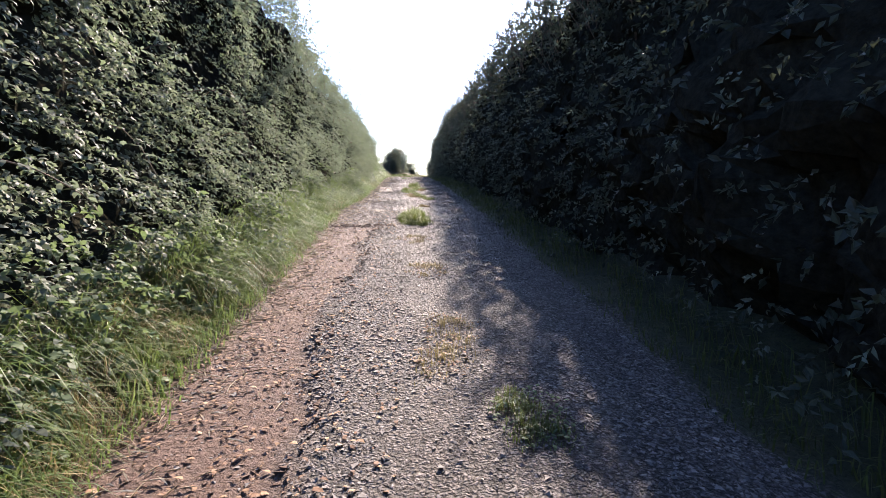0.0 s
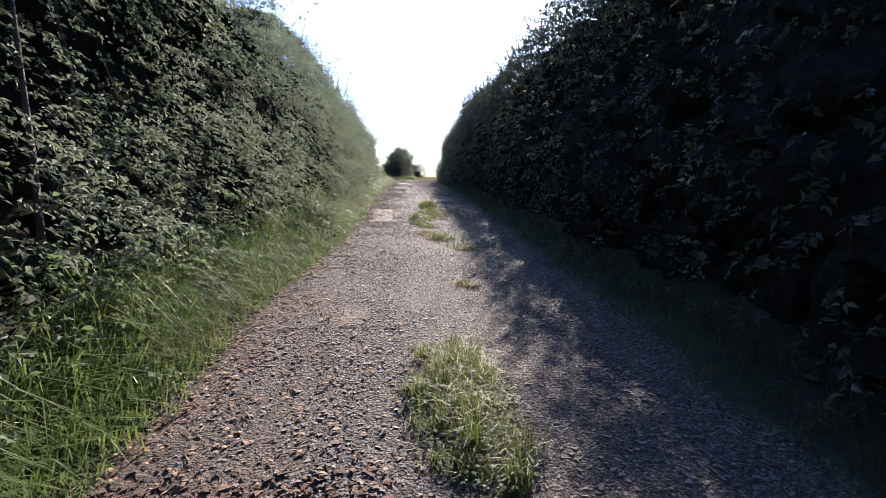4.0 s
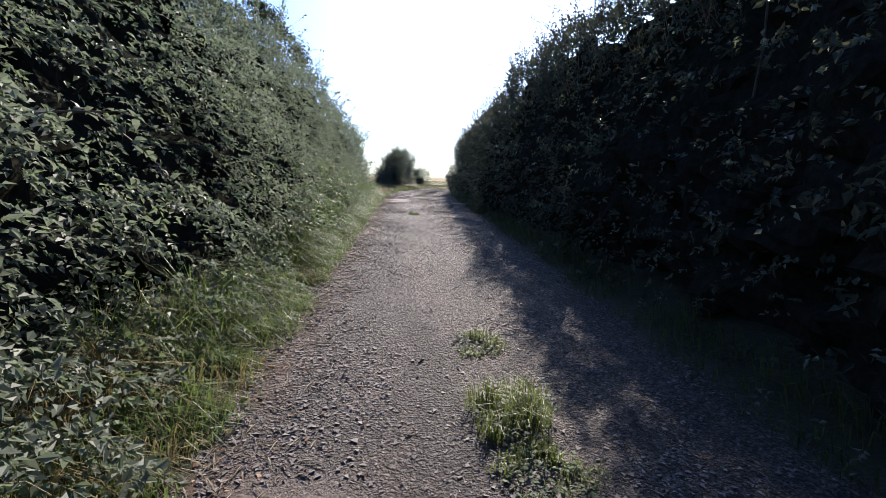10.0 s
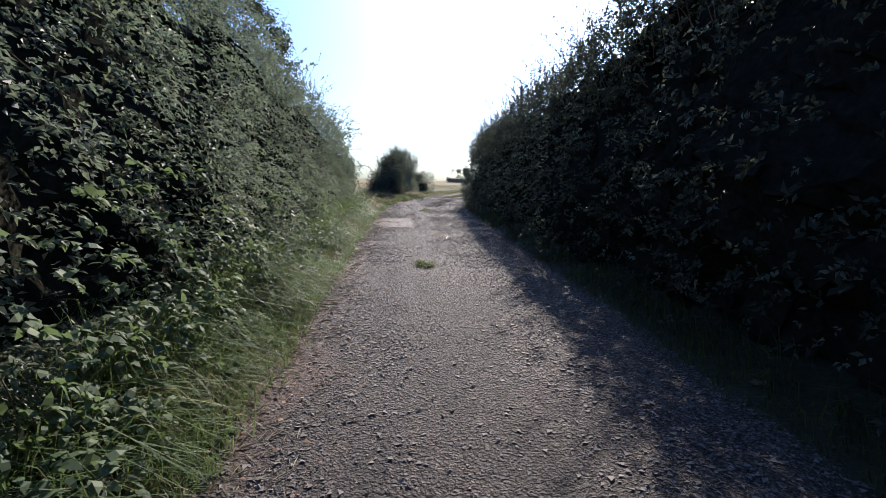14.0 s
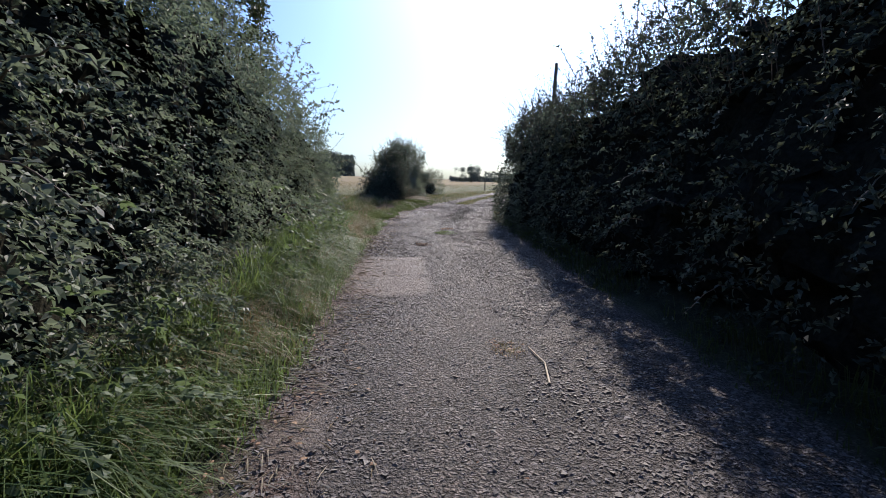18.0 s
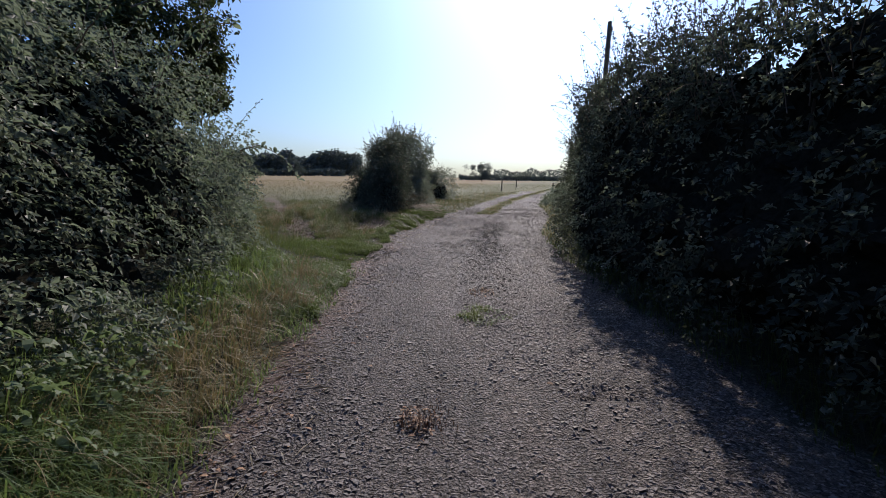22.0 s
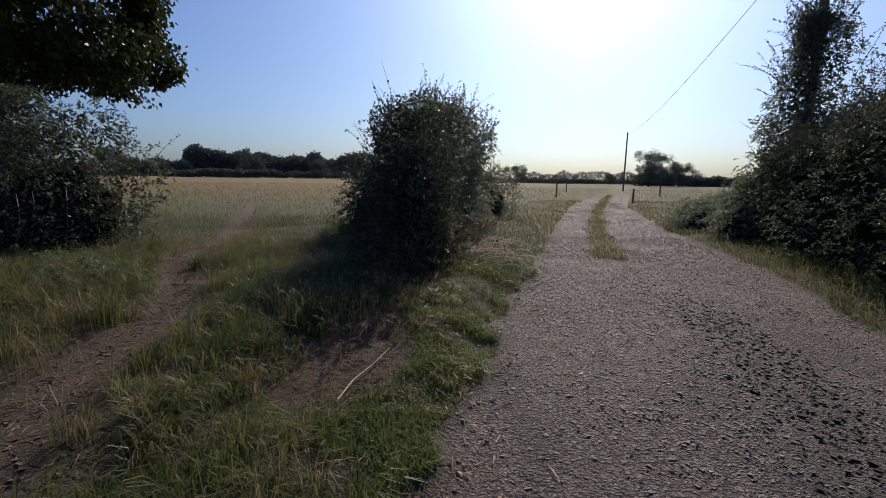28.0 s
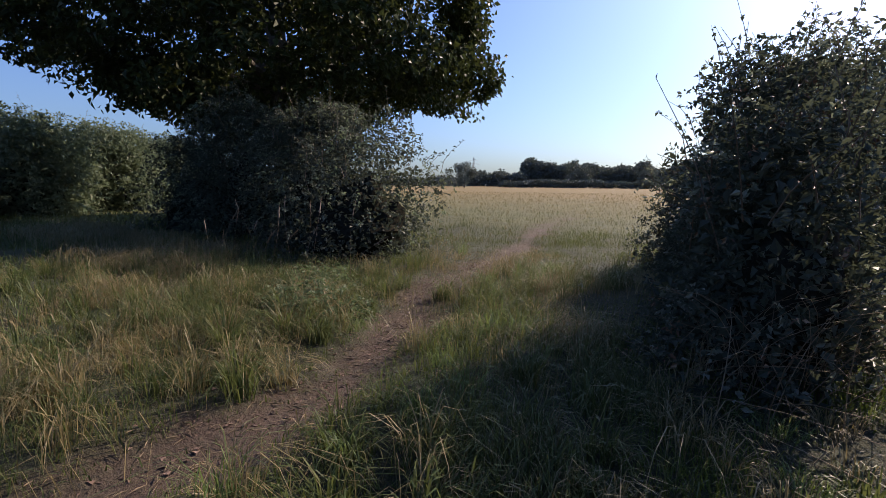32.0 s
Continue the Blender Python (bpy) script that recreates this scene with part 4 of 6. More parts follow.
LANE_BUSH = dict(at=(-0.35, 61.8), z0=gz(-0.35, 61.8), rx=1.9, ry=2.6, h=2.75, rough=0.55, seed=201, shoot_from=0.55, power=0.66, tuck=0.0, leaf=0.075, mat=SALLOW)
bush("roadside_bush", LANE_BUSH, "upright dark bush with leafy shoots between lane and field path",
     (("sallow_foliage", 95, 10, 0.058, SALLOW, "glossy grey-green leaves", 0.6, 210), ("bramble_foliage", 16, 8, 0.06, BRAMBLE, "", 0.4, 211)), 300, 0.5, fill=600, flat=0.45)
for at, rx, ry, h, sd, lab in [((-0.55, 57.9), 1.15, 1.6, 2.45, 221, "dark bramble and thorn mound against the roadside bush"),
                               ((-0.45, 56.3), 0.85, 1.0, 1.6, 223, "low dark bramble with dead stems at the bush's near end"),
                               ((-1.6, 60.9), 0.85, 1.3, 1.5, 227, "dark thorny growth on the field side of the bush")]:
    sp = dict(at=at, z0=gz(*at), rx=rx, ry=ry, h=h, rough=0.45, seed=sd, power=0.7, tuck=0.0, leaf=0.055, mat=SHADETHORN)
    bush("bramble_bush", sp, lab, (("thorn_foliage", 60, 9, 0.05, SHADETHORN, "", 0.5, sd + 1), ("sallow_foliage", 12, 8, 0.055, SALLOW, "", 0.35, sd + 3), ("dead_foliage", 5, 8, 0.04, LITTER, "dead brown leaves", 0.3, sd + 2)), 60, 0.35, "brambles round the roadside bush", stems=8, fill=700)
SMALL_BUSH = dict(at=(1.55, 67.8), z0=gz(1.55, 67.8), rx=1.4, ry=1.3, h=1.95, rough=0.5, seed=231, power=0.8, leaf=0.05, mat=SALLOW)
bush("small_bush", SMALL_BUSH, "low ragged bush behind the larger bush beside the lane", (("sallow_foliage", 60, 9, 0.06, SALLOW, "", 0.5, 232),), 60, 0.35, stems=6, flat=0.5, fill=500)
for at, rx, ry, h, sd, lab in [((-7.5, 58.8), 1.5, 1.3, 2.15, 251, "low ivy and bramble bush beneath the oak by the field path"), ((-9.4, 59.5), 1.9, 1.6, 3.3, 257, "taller bramble and thorn bush under the oak boughs"),
                               ((-12.4, 59.8), 2.6, 1.8, 3.6, 271, "dark overgrown bush in the deep shade of the oak"), ((-15.8, 60.0), 2.2, 1.8, 3.2, 277, "dark thorn bush beneath the far side of the oak")]:
    sp = dict(at=at, z0=gz(*at), rx=rx, ry=ry, h=h, rough=0.72, seed=sd, power=0.75, tuck=0.05, leaf=0.06, mat=SHADETHORN)
    # ivy_foliage here: paler outer leaves added for the look of sunlit edges.
    bush("bramble_bush", sp, lab, (("bramble_foliage", 8, 8, 0.06, BRAMBLE, "", 0.3, sd + 1), ("thorn_foliage", 42, 9, 0.06, SHADETHORN, "", 0.6, sd + 2), ("ivy_foliage", 6, 8, 0.06, HAZEL, "", 0.25, sd + 3)), 40, 0.4, "bushes under the oak")
for k, (bx, by, rx, ry, h) in enumerate([(-27.5, 57.8, 3.2, 2.8, 4.4), (-30.5, 62.0, 3.2, 2.8, 4.6), (-33.5, 66.5, 3.2, 2.8, 4.2), (-24.5, 54.0, 2.6, 2.4, 3.0)]):
    sp = dict(at=(bx, by), z0=gz(bx, by), rx=rx, ry=ry, h=h, rough=0.45, seed=300 + k * 7, power=0.5, leaf=0.07, mat=HAZEL)
    bush("field_hedge_bush", sp, "leafy green bush in the old hedge behind the oak", (("foliage", 14, 7, 0.13, HAZEL, "", 0.6, 301 + k),), 12, 0.5, "field hedge bushes", stems=4, fill=150)
IVY = dict(at=(8.7, 61.0), z0=gz(8.7, 61.0), rx=1.2, ry=1.2, h=5.3, rough=0.4, seed=333, power=0.8, tuck=0.0, leaf=0.06, mat=SHADETHORN)
bush("ivy_growth", IVY, "ivy and thorn shoots wrapped round the leaning wooden pole", (("ivy_foliage", 55, 8, 0.06, BRAMBLE, "", 0.5, 334), ("thorn_foliage", 40, 8, 0.05, SHADETHORN, "", 0.6, 335)), 170, 0.8, category="ivy", stems=5)
for k, (bx, by, r, h) in enumerate([(8.2, 63.8, 1.2, 1.0), (10.2, 66.5, 1.5, 0.9), (7.6, 61.3, 0.9, 1.3)]):
    sp = dict(at=(bx, by), z0=gz(bx, by), rx=r, ry=r, h=h, rough=0.3, seed=360 + k * 5, leaf=0.06, mat=BRAMBLE)
    bush("bramble_mound", sp, "low bramble mound sprawling onto rough grass", (("bramble_foliage", 40, 8, 0.075, BRAMBLE, "", 0.35, 361 + k),), 12, 0.4, "bramble mounds", stems=4)


# oak
def build_oak():
    cx, cy = -16.2, 63.2
    z0 = gz(cx, cy)
    owner = thing("oak_tree", (cx, cy, z0), "large spreading oak with dark dense crown at the field edge", "tree")
    s = np.linspace(0, 1, 10)[:, None]
    trunk = np.array([[cx, cy, z0 - 0.1]]) + np.array([[0.3, -0.2, 8.5]]) * s + np.stack([np.sin(s[:, 0] * 5) * 0.12, np.cos(s[:, 0] * 4) * 0.1, 0 * s[:, 0]], 1)
    mesh_part("trunk", tubes_mesh("trunk", [(trunk, np.linspace(0.52, 0.24, 10) * (1 + 0.35 * np.exp(-np.arange(10) * 1.3)))], 14), BARK, owner, "thick ridged grey-brown trunk")
    limbs, twigs, tips = [], [], []
    for k in range(34):
        t = RNG.uniform(0.42, 1.0)
        b = np.array([np.interp(t, s[:, 0], trunk[:, c]) for c in range(3)])
        a = k * 2.4 + RNG.normal() * 0.3
        reach = RNG.uniform(4.6, 7.4) * (1.15 - 0.35 * t)
        rise = RNG.uniform(0.1, 0.9) * reach * (0.25 + t)
        q = np.linspace(0, 1, 8)[:, None]
        d = np.array([math.cos(a) * reach, math.sin(a) * reach, rise])
        pts = b + d * q + np.array([0, 0, 0.9]) * np.sin(q * 2.6) * 0.6 + np.cumsum(RNG.normal(size=(8, 3)) * 0.09, 0) * q
        limbs.append((pts, np.linspace(0.15, 0.03, 8)))
        for m in range(9):
            u = RNG.uniform(0.3, 1.0)
            c = np.array([np.interp(u, q[:, 0], pts[:, j]) for j in range(3)])
            dd = RNG.normal(size=3) * 0.8 + np.array([math.cos(a), math.sin(a), 0.1]) * 0.6
            L = RNG.uniform(0.7, 1.7)
            e = c + dd / np.linalg.norm(dd) * L
            mid = (c + e) / 2 + RNG.normal(size=3) * 0.1
            twigs.append((np.array([c, mid, e]), np.array([0.03, 0.018, 0.006])))
            tips.append(e)
            tips.append(mid)
    for lm in limbs:
        mesh_part("limb", tubes_mesh("limb", [lm], 7), BARK, owner)
    mesh_part("branch_growth", tubes_mesh("branch_growth", twigs, 4), BARK, owner)["kind"] = "stuff"
    tips = np.array(tips)
    # outer shell of sprays, so that the crown reads as an uneven dome with drooping edges
    n = 1500
    a, e = RNG.uniform(0, 2 * math.pi, n), RNG.random(n)
    ez = np.where(e < 0.35, (-0.5 * vnoise(np.stack([np.cos(a) * 3, np.sin(a) * 3, 0 * a], 1), 1.0, 15)) * (1 - e / 0.35), np.sin((e - 0.35) / 0.65 * math.pi / 2))
    rr = np.where(ez < 0, 0.97 + 0.0 * ez, np.sqrt(np.clip(1 - ez ** 2, 0, 1)))
    rad = 8.1 * (0.68 + 0.32 * vnoise(np.stack([np.cos(a) * 2, np.sin(a) * 2, ez * 2], 1), 1.9, 5) + 0.26 * vnoise(np.stack([np.cos(a) * 2, np.sin(a) * 2, ez * 2], 1), 5.0, 8))
    shell = np.stack([cx + np.cos(a) * rr * rad, cy + np.sin(a) * rr * rad, z0 + 7.2 + ez * np.where(ez < 0, 6.5, 10.0)], 1)
    shell = shell[vnoise(shell, 0.55, 27) > 0.33]
    ua, uq = RNG.uniform(0, 2 * math.pi, 560), np.sqrt(RNG.random(560)) * 7.2
    under = np.stack([cx + np.cos(ua) * uq, cy + np.sin(ua) * uq, z0 + 2.9 + 2.4 * (uq / 7.2) ** 1.5 + RNG.random(560) * 1.8 + 1.4 * (vnoise(np.stack([ua * 2, uq, 0 * ua], 1), 1.0, 6) - 0.5)], 1)
    centres = np.concatenate([tips, shell, under])
    per = 46
    c = np.repeat(centres, per, 0)
    rad = np.repeat(RNG.uniform(0.3, 0.95, len(centres)), per)
    p = c + rand_dirs(len(c)) * (RNG.random(len(c)) ** 0.45 * rad)[:, None] * np.array([[1, 1, 0.7]])
    nn = unit(p - np.array([[cx, cy, z0 + 6]]))
    al, nm = leaf_frames(len(p), nn, 0.9, 0.3)
    L = RNG.uniform(0.15, 0.28, len(p))
    mesh_part("crown", leaf_mesh("crown", p, al, nm, L, L * 0.62, "kite"), OAK, owner, "dense dark green oak leaves")


build_oak()


# grass
def blades(name, x, y, height, width, mat, label, lean_dir=None, droop=(0.25, 0.95), kind="stuff", category="grass", parent=None, long=False, spread=0.7):
    n = len(x)
    at = np.stack([x, y, ground_z(x, y) - 0.01], 1)
    lean = RNG.normal(size=(n, 3))
    if lean_dir is not None:
        lean = lean * spread + np.array([lean_dir])
    me = blade_mesh(name, at, lean, height, width, RNG.uniform(*droop, n), long)
    ob = mesh_part(name, me, mat, parent)
    return tagged(ob, label, category, kind=kind) if parent is None else ob


def scatter_verge(n, y0, y1, side):
    y = RNG.uniform(y0, y1, n)
    edge = road_left(y) if side < 0 else road_right(y)
    foot = np.interp(y, LEFT["y"], LEFT["foot"]) if side < 0 else np.interp(y, RIGHT["y"], RIGHT["foot"])
    r = RNG.random(n)
    x = edge + (foot + side * 0.35 - edge) * r + RNG.normal(size=n) * 0.06 - side * 0.05
    keep = clump(np.stack([x, y, 0 * x], 1), 401, 1.4, 0.2, 0.5) > RNG.random(n) * 0.8
    return x[keep], y[keep], r[keep]


for a, b, cnt, lab in [(0.0, 14.0, 18000, "long green verge grass under the bramble hedge"), (14.0, 34.0, 24000, "mixed green and straw-coloured verge grass by the lane"), (34.0, 47.0, 17000, "lush verge grass at the hedge foot")]:
    x, y, r = scatter_verge(cnt, a, b, -1)
    t = clump(np.stack([x, y, 0 * x], 1), 411, 1.1, 0.3, 0.65)
    blades("verge_grass", x, y, (0.12 + (0.2 + 0.4 * t) * r * (1 - 0.75 * smooth(40, 45, y))) * RNG.uniform(0.6, 1.3, len(x)), RNG.uniform(0.005, 0.012, len(x)), BRIGHTGRASS, lab, (0.25, 0.0, 0), (0.3, 1.2), spread=1.2)


def fountain_grass(name, cx, cy, h, per, mat, label, width=(0.006, 0.013)):
    """Tussocks whose blades rise from one crown and arch outward on all sides, more towards the light of the lane."""
    m = len(cx)
    rep = np.repeat(np.arange(m), per)
    n = m * per
    a, q = RNG.uniform(0, 2 * math.pi, n), np.sqrt(RNG.random(n)) * 0.1
    x, y = cx[rep] + np.cos(a) * q, cy[rep] + np.sin(a) * q
    at = np.stack([x, y, ground_z(x, y) - 0.01], 1)
    lean = np.stack([np.cos(a), np.sin(a), 0 * a], 1) + RNG.normal(size=(n, 3)) * 0.55 + np.array([[0.35, 0, 0]])
    H = h[rep] * RNG.uniform(0.45, 1.25, n)
    return tagged(mesh_part(name, blade_mesh(name, at, lean, H, RNG.uniform(*width, n), RNG.uniform(0.3, 1.25, n), True), mat), label, "grass", kind="stuff")


for a, b in [(0.5, 12.0), (12.0, 28.0), (28.0, 46.5)]:
    m = int((b - a) * (34 if a > 20 or a < 5 else 22))
    y = RNG.uniform(a, b, m)
    r = RNG.random(m)
    x = road_left(y) - 0.1 - r * 0.62
    k = clump(np.stack([x, y, 0 * x], 1), 441, 0.8, 0.34, 0.48) > RNG.random(m) * 0.9
    fountain_grass("long_verge_grass", x[k], y[k], (0.3 + 0.45 * r[k]) * (1 - 0.55 * smooth(40, 45, y[k])) * RNG.uniform(0.7, 1.2, int(k.sum())), 42, BRIGHTGRASS, "long arching tussocks of brightened grass at the hedge foot", (0.004, 0.010))
    m = int((b - a) * 12)
    y = RNG.uniform(a, b, m)
    r = RNG.random(m)
    x = road_left(y) - 0.05 - r * 0.6
    k = clump(np.stack([x, y, 0 * x], 1), 431, 0.5, 0.38, 0.54) > RNG.random(m) * 0.9
    fountain_grass("dry_verge_grass", x[k], y[k], (0.2 + 0.4 * r[k]) * RNG.uniform(0.7, 1.2, int(k.sum())), 40, DRYGRASS, "dry straw-coloured grass tufts hanging over the verge", (0.003, 0.007))
for a, b in [(0.0, 16.0), (16.0, 32.0), (32.0, 44.0)]:
    n = 900
    y = RNG.uniform(a, b, n)
    x = road_left(y) - 0.3 - RNG.random(n) * 0.8
    c = np.stack([x, y, ground_z(x, y) + RNG.uniform(0.06, 0.4, n)], 1)
    k = clump(c, 421, 0.9, 0.4, 0.6) > RNG.random(n)
    at, al, nm, size = spray_leaves(c[k], np.tile([[0.5, 0, 0.8]], (int(k.sum()), 1)), 9, 0.2, 0.055, 0.6)
    tagged(mesh_part("verge_weeds", leaf_mesh("verge_weeds", at, al, nm, size, size * 0.55), NETTLE), "nettles and broad-leaved weeds in the verge grass", "weeds", kind="stuff")
x, y, r = scatter_verge(13000, 0.0, 60.0, 1)
blades("verge_grass", x, y, (0.08 + 0.28 * r) * RNG.uniform(0.6, 1.3, len(x)), RNG.uniform(0.006, 0.012, len(x)), GRASS, "shaded grass along the foot of the hedge", (-0.8, 0.0, 0))


for a, b, m in [(24.0, 30.0, 360), (30.0, 36.0, 110), (2.0, 9.0, 200), (10.0, 18.0, 160), (37.0, 43.0, 80)]:
    y = RNG.uniform(a, b, m)
    r = RNG.random(m)
    x = road_left(y) - 0.18 - r * 0.42
    c = np.stack([x, y, ground_z(x, y) + (0.15 + 1.3 * r * RNG.random(m) ** 0.6) * (1.0 if a > 20 else 0.75)], 1)
    k = clump(c * np.array([[1, 1, 0.3]]), 425, 0.7, 0.36, 0.52) > RNG.random(m)
    at, al, nm, size = spray_leaves(c[k], np.tile([[0.5, 0, 0.6]], (int(k.sum()), 1)), 14, 0.24, 0.07, 0.4)
    tagged(mesh_part("nettle_stand", leaf_mesh("nettle_stand", at, al, nm, size, size * 0.5), NETTLE), "tall nettles growing in front of the hedge", "nettles", kind="stuff")


# field opening: rough turf round the path
def turf_ok(x, y):
    ok = (road_mask(x, y) < 0.3) & (path_mask(x, y) < 0.4 + 0.75 * RNG.random(len(x)) ** 1.5)
    return ok | ((road_mask(x, y) < 0.3) & (RNG.random(len(x)) < 0.03))


n = 84000
x, y = np.clip(RNG.normal(-2.6, 3.6, n), -10, 2.6), 47.0 + 20 * RNG.random(n) ** 1.5
k = turf_ok(x, y) & (clump(np.stack([x, y, 0 * x], 1), 451, 1.6, 0.22, 0.48) > RNG.random(n))
k &= ~((x < -2.7) & (y < 48.0))
x, y = x[k], y[k]
tall = clump(np.stack([x, y, 0 * x], 1), 461, 0.8, 0.42, 0.66) * 0.7 + clump(np.stack([x, y, 0 * x], 1), 462, 2.6, 0.4, 0.7) * 0.5
verge = smooth(0, 1.2, np.abs(x - path_x(y))) * smooth(0, 1.0, road_left(y) - x)
blades("meadow_grass", x, y, (0.05 + 0.2 * tall * verge) * RNG.uniform(0.5, 1.5, len(x)), RNG.uniform(0.004, 0.009, len(x)), GRASS, "rough green turf in tussocks beside the field path", (0.15, -0.15, 0), (0.3, 1.0))
n = 125000
y = 44.5 + 14.0 * RNG.random(n) ** 1.3
x = road_left(y) + 0.1 - RNG.exponential(0.9, n)
k = turf_ok(x, y) & (x > -5) & ~((x < -2.2) & (y < 48.4)) & (clump(xy0(x, y), 455, 2.0, 0.2, 0.45) > RNG.random(n))
x, y = x[k], y[k]
blades("short_turf", x, y, RNG.uniform(0.03, 0.12, len(x)) * (0.5 + 1.1 * clump(xy0(x, y), 458, 1.7, 0.35, 0.65)), RNG.uniform(0.003, 0.007, len(x)), TURFBLADE, "short green turf beside the lane", None, (0.3, 1.2))
n = 24000
x, y = RNG.uniform(-26, -7.5, n), RNG.uniform(48.5, 62.0, n)
k = clump(xy0(x, y), 452, 0.9, 0.25, 0.5) > RNG.random(n)
x, y = x[k], y[k]
blades("meadow_grass", x, y, RNG.uniform(0.08, 0.38, len(x)), RNG.uniform(0.012, 0.024, len(x)), GRASS, "rough meadow grass running back under the oak", None, (0.3, 1.0))
n = 9000
x, y = RNG.uniform(-20, -7.5, n), RNG.uniform(51.0, 57.5, n)
k = clump(xy0(x, y), 453, 0.5, 0.45, 0.6) > RNG.random(n)
x, y = x[k], y[k]
blades("dry_meadow_grass", x, y, RNG.uniform(0.3, 0.6, len(x)), RNG.uniform(0.008, 0.014, len(x)), DRYGRASS, "pale tall dry grass in front of the oak", (0.6, 0.0, 0), (0.4, 1.0), long=True)
n = 14000
x, y = np.clip(RNG.normal(-3.9, 2.6, n), -9, -0.8), RNG.uniform(48.8, 62.0, n)
k = turf_ok(x, y) & (clump(np.stack([x, y, 0 * x], 1), 471, 0.7, 0.36, 0.6) > RNG.random(n))
x, y = x[k], y[k]
blades("dry_meadow_grass", x, y, RNG.uniform(0.1, 0.46, len(x)), RNG.uniform(0.0025, 0.0055, len(x)), DRYGRASS, "pale seeding grass in tussocks beside the path", (0.4, -0.2, 0), (0.3, 1.0))
n = 42000
d = 62 + 70 * RNG.random(n) ** 1.9
ang = RNG.uniform(-1.15, 0.62, n)
x, y = np.sin(ang) * (d - 50) * 1.2, 50 + np.cos(ang) * (d - 50) * 1.2
k = (y > 61) & (road_mask(x, y) < 0.4) & (path_mask(x, y) < 0.5)
x, y, d = x[k], y[k], d[k]
green = RNG.random(len(x)) < 0.9 * (1 - smooth(68, 104, y - 3 * np.maximum(x, 0)))
blades("field_grass", x[~green], y[~green], RNG.uniform(0.1, 0.3, int((~green).sum())), 0.006 + 0.0005 * (d[~green] - 60), FIELDGRASS, "dry golden field grass stretching to far hedges", None, (0.2, 0.8))
blades("meadow_grass", x[green], y[green], RNG.uniform(0.06, 0.24, int(green.sum())), 0.006 + 0.0005 * (d[green] - 60), GRASS, "rough green grass at the near side of the field", None, (0.2, 0.8))
n = 16000
y = 57 + 43 * RNG.random(n) ** 1.5
x = np.interp(y, [56.5, 59, 64, 74, 100], [2.9, 3.45, 4.85, 8.15, 18.0]) + RNG.normal(size=n) * 0.22
k = strip_mask(x, y) > 0.4
k2 = k & (RNG.random(n) < 0.4)
k = k & ~k2 & (clump(xy0(x, y), 457, 1.5, 0.3, 0.5) > RNG.random(n))
blades("track_grass", x[k2], y[k2], RNG.uniform(0.03, 0.14, k2.sum()), RNG.uniform(0.006, 0.014, k2.sum()), DRYGRASS, "dry worn grass between two wheel tracks", None, (0.2, 0.9))
blades("track_grass", x[k], y[k], RNG.uniform(0.04, 0.15, k.sum()), RNG.uniform(0.006, 0.014, k.sum()), GRASS, "green grass strip between two wheel tracks", None, (0.2, 0.8))
n = 30000
y = 50 + 34 * RNG.random(n) ** 1.3
x = np.where(RNG.random(n) < 0.6, road_right(y) + RNG.random(n) ** 1.4 * 5, road_left(y) - RNG.random(n) ** 1.4 * 3)
k = (road_mask(x, y) < 0.4) & ((x > 2.4) | (y > 58.5)) & (x < np.interp(y, [50, 54, 57.5, 61, 84], [4.4, 5.3, 6.6, 9, 40]) + 0.3)
k2 = k & (RNG.random(n) < 0.35)
k = k & ~k2
blades("roadside_grass", x[k2], y[k2], RNG.uniform(0.08, 0.3, k2.sum()), RNG.uniform(0.007, 0.014, k2.sum()), DRYGRASS, "dry bleached grass beside the open track", None, (0.3, 1.0))
blades("roadside_grass", x[k], y[k], RNG.uniform(0.06, 0.24, k.sum()), RNG.uniform(0.007, 0.014, k.sum()), GRASS, "green grass beside the open track", None, (0.3, 1.0))

for cx, cy, sx, sy, m, h, mat, lab in [(-5.4, 54.6, 1.3, 1.0, 60, 0.42, GRASS, "lush long grass bending over beside the field path"), (-4.3, 56.4, 0.7, 0.8, 26, 0.34, GRASS, "long green grass below the bramble bush"),
                                     (-1.5, 54.2, 0.5, 1.2, 34, 0.26, GRASS, "rough grass tussocks between path and lane"), (-4.6, 52.6, 0.9, 0.7, 26, 0.3, DRYGRASS, "pale drooping grass beside the field path"),
                                     (-1.9, 52.4, 0.45, 0.9, 26, 0.22, GRASS, "rough grass tussocks on the near side of the path"), (-0.4, 53.6, 0.6, 1.4, 34, 0.15, GRASS, "short green tussocks in the turf by the lane")]:
    x, y = cx + RNG.normal(size=m) * sx, cy + RNG.normal(size=m) * sy
    k = (path_mask(x, y) < 0.5) & (road_mask(x, y) < 0.2)
    fountain_grass("long_meadow_grass", x[k], y[k], h * RNG.uniform(0.6, 1.25, int(k.sum())), 60, mat, lab, (0.005, 0.011))

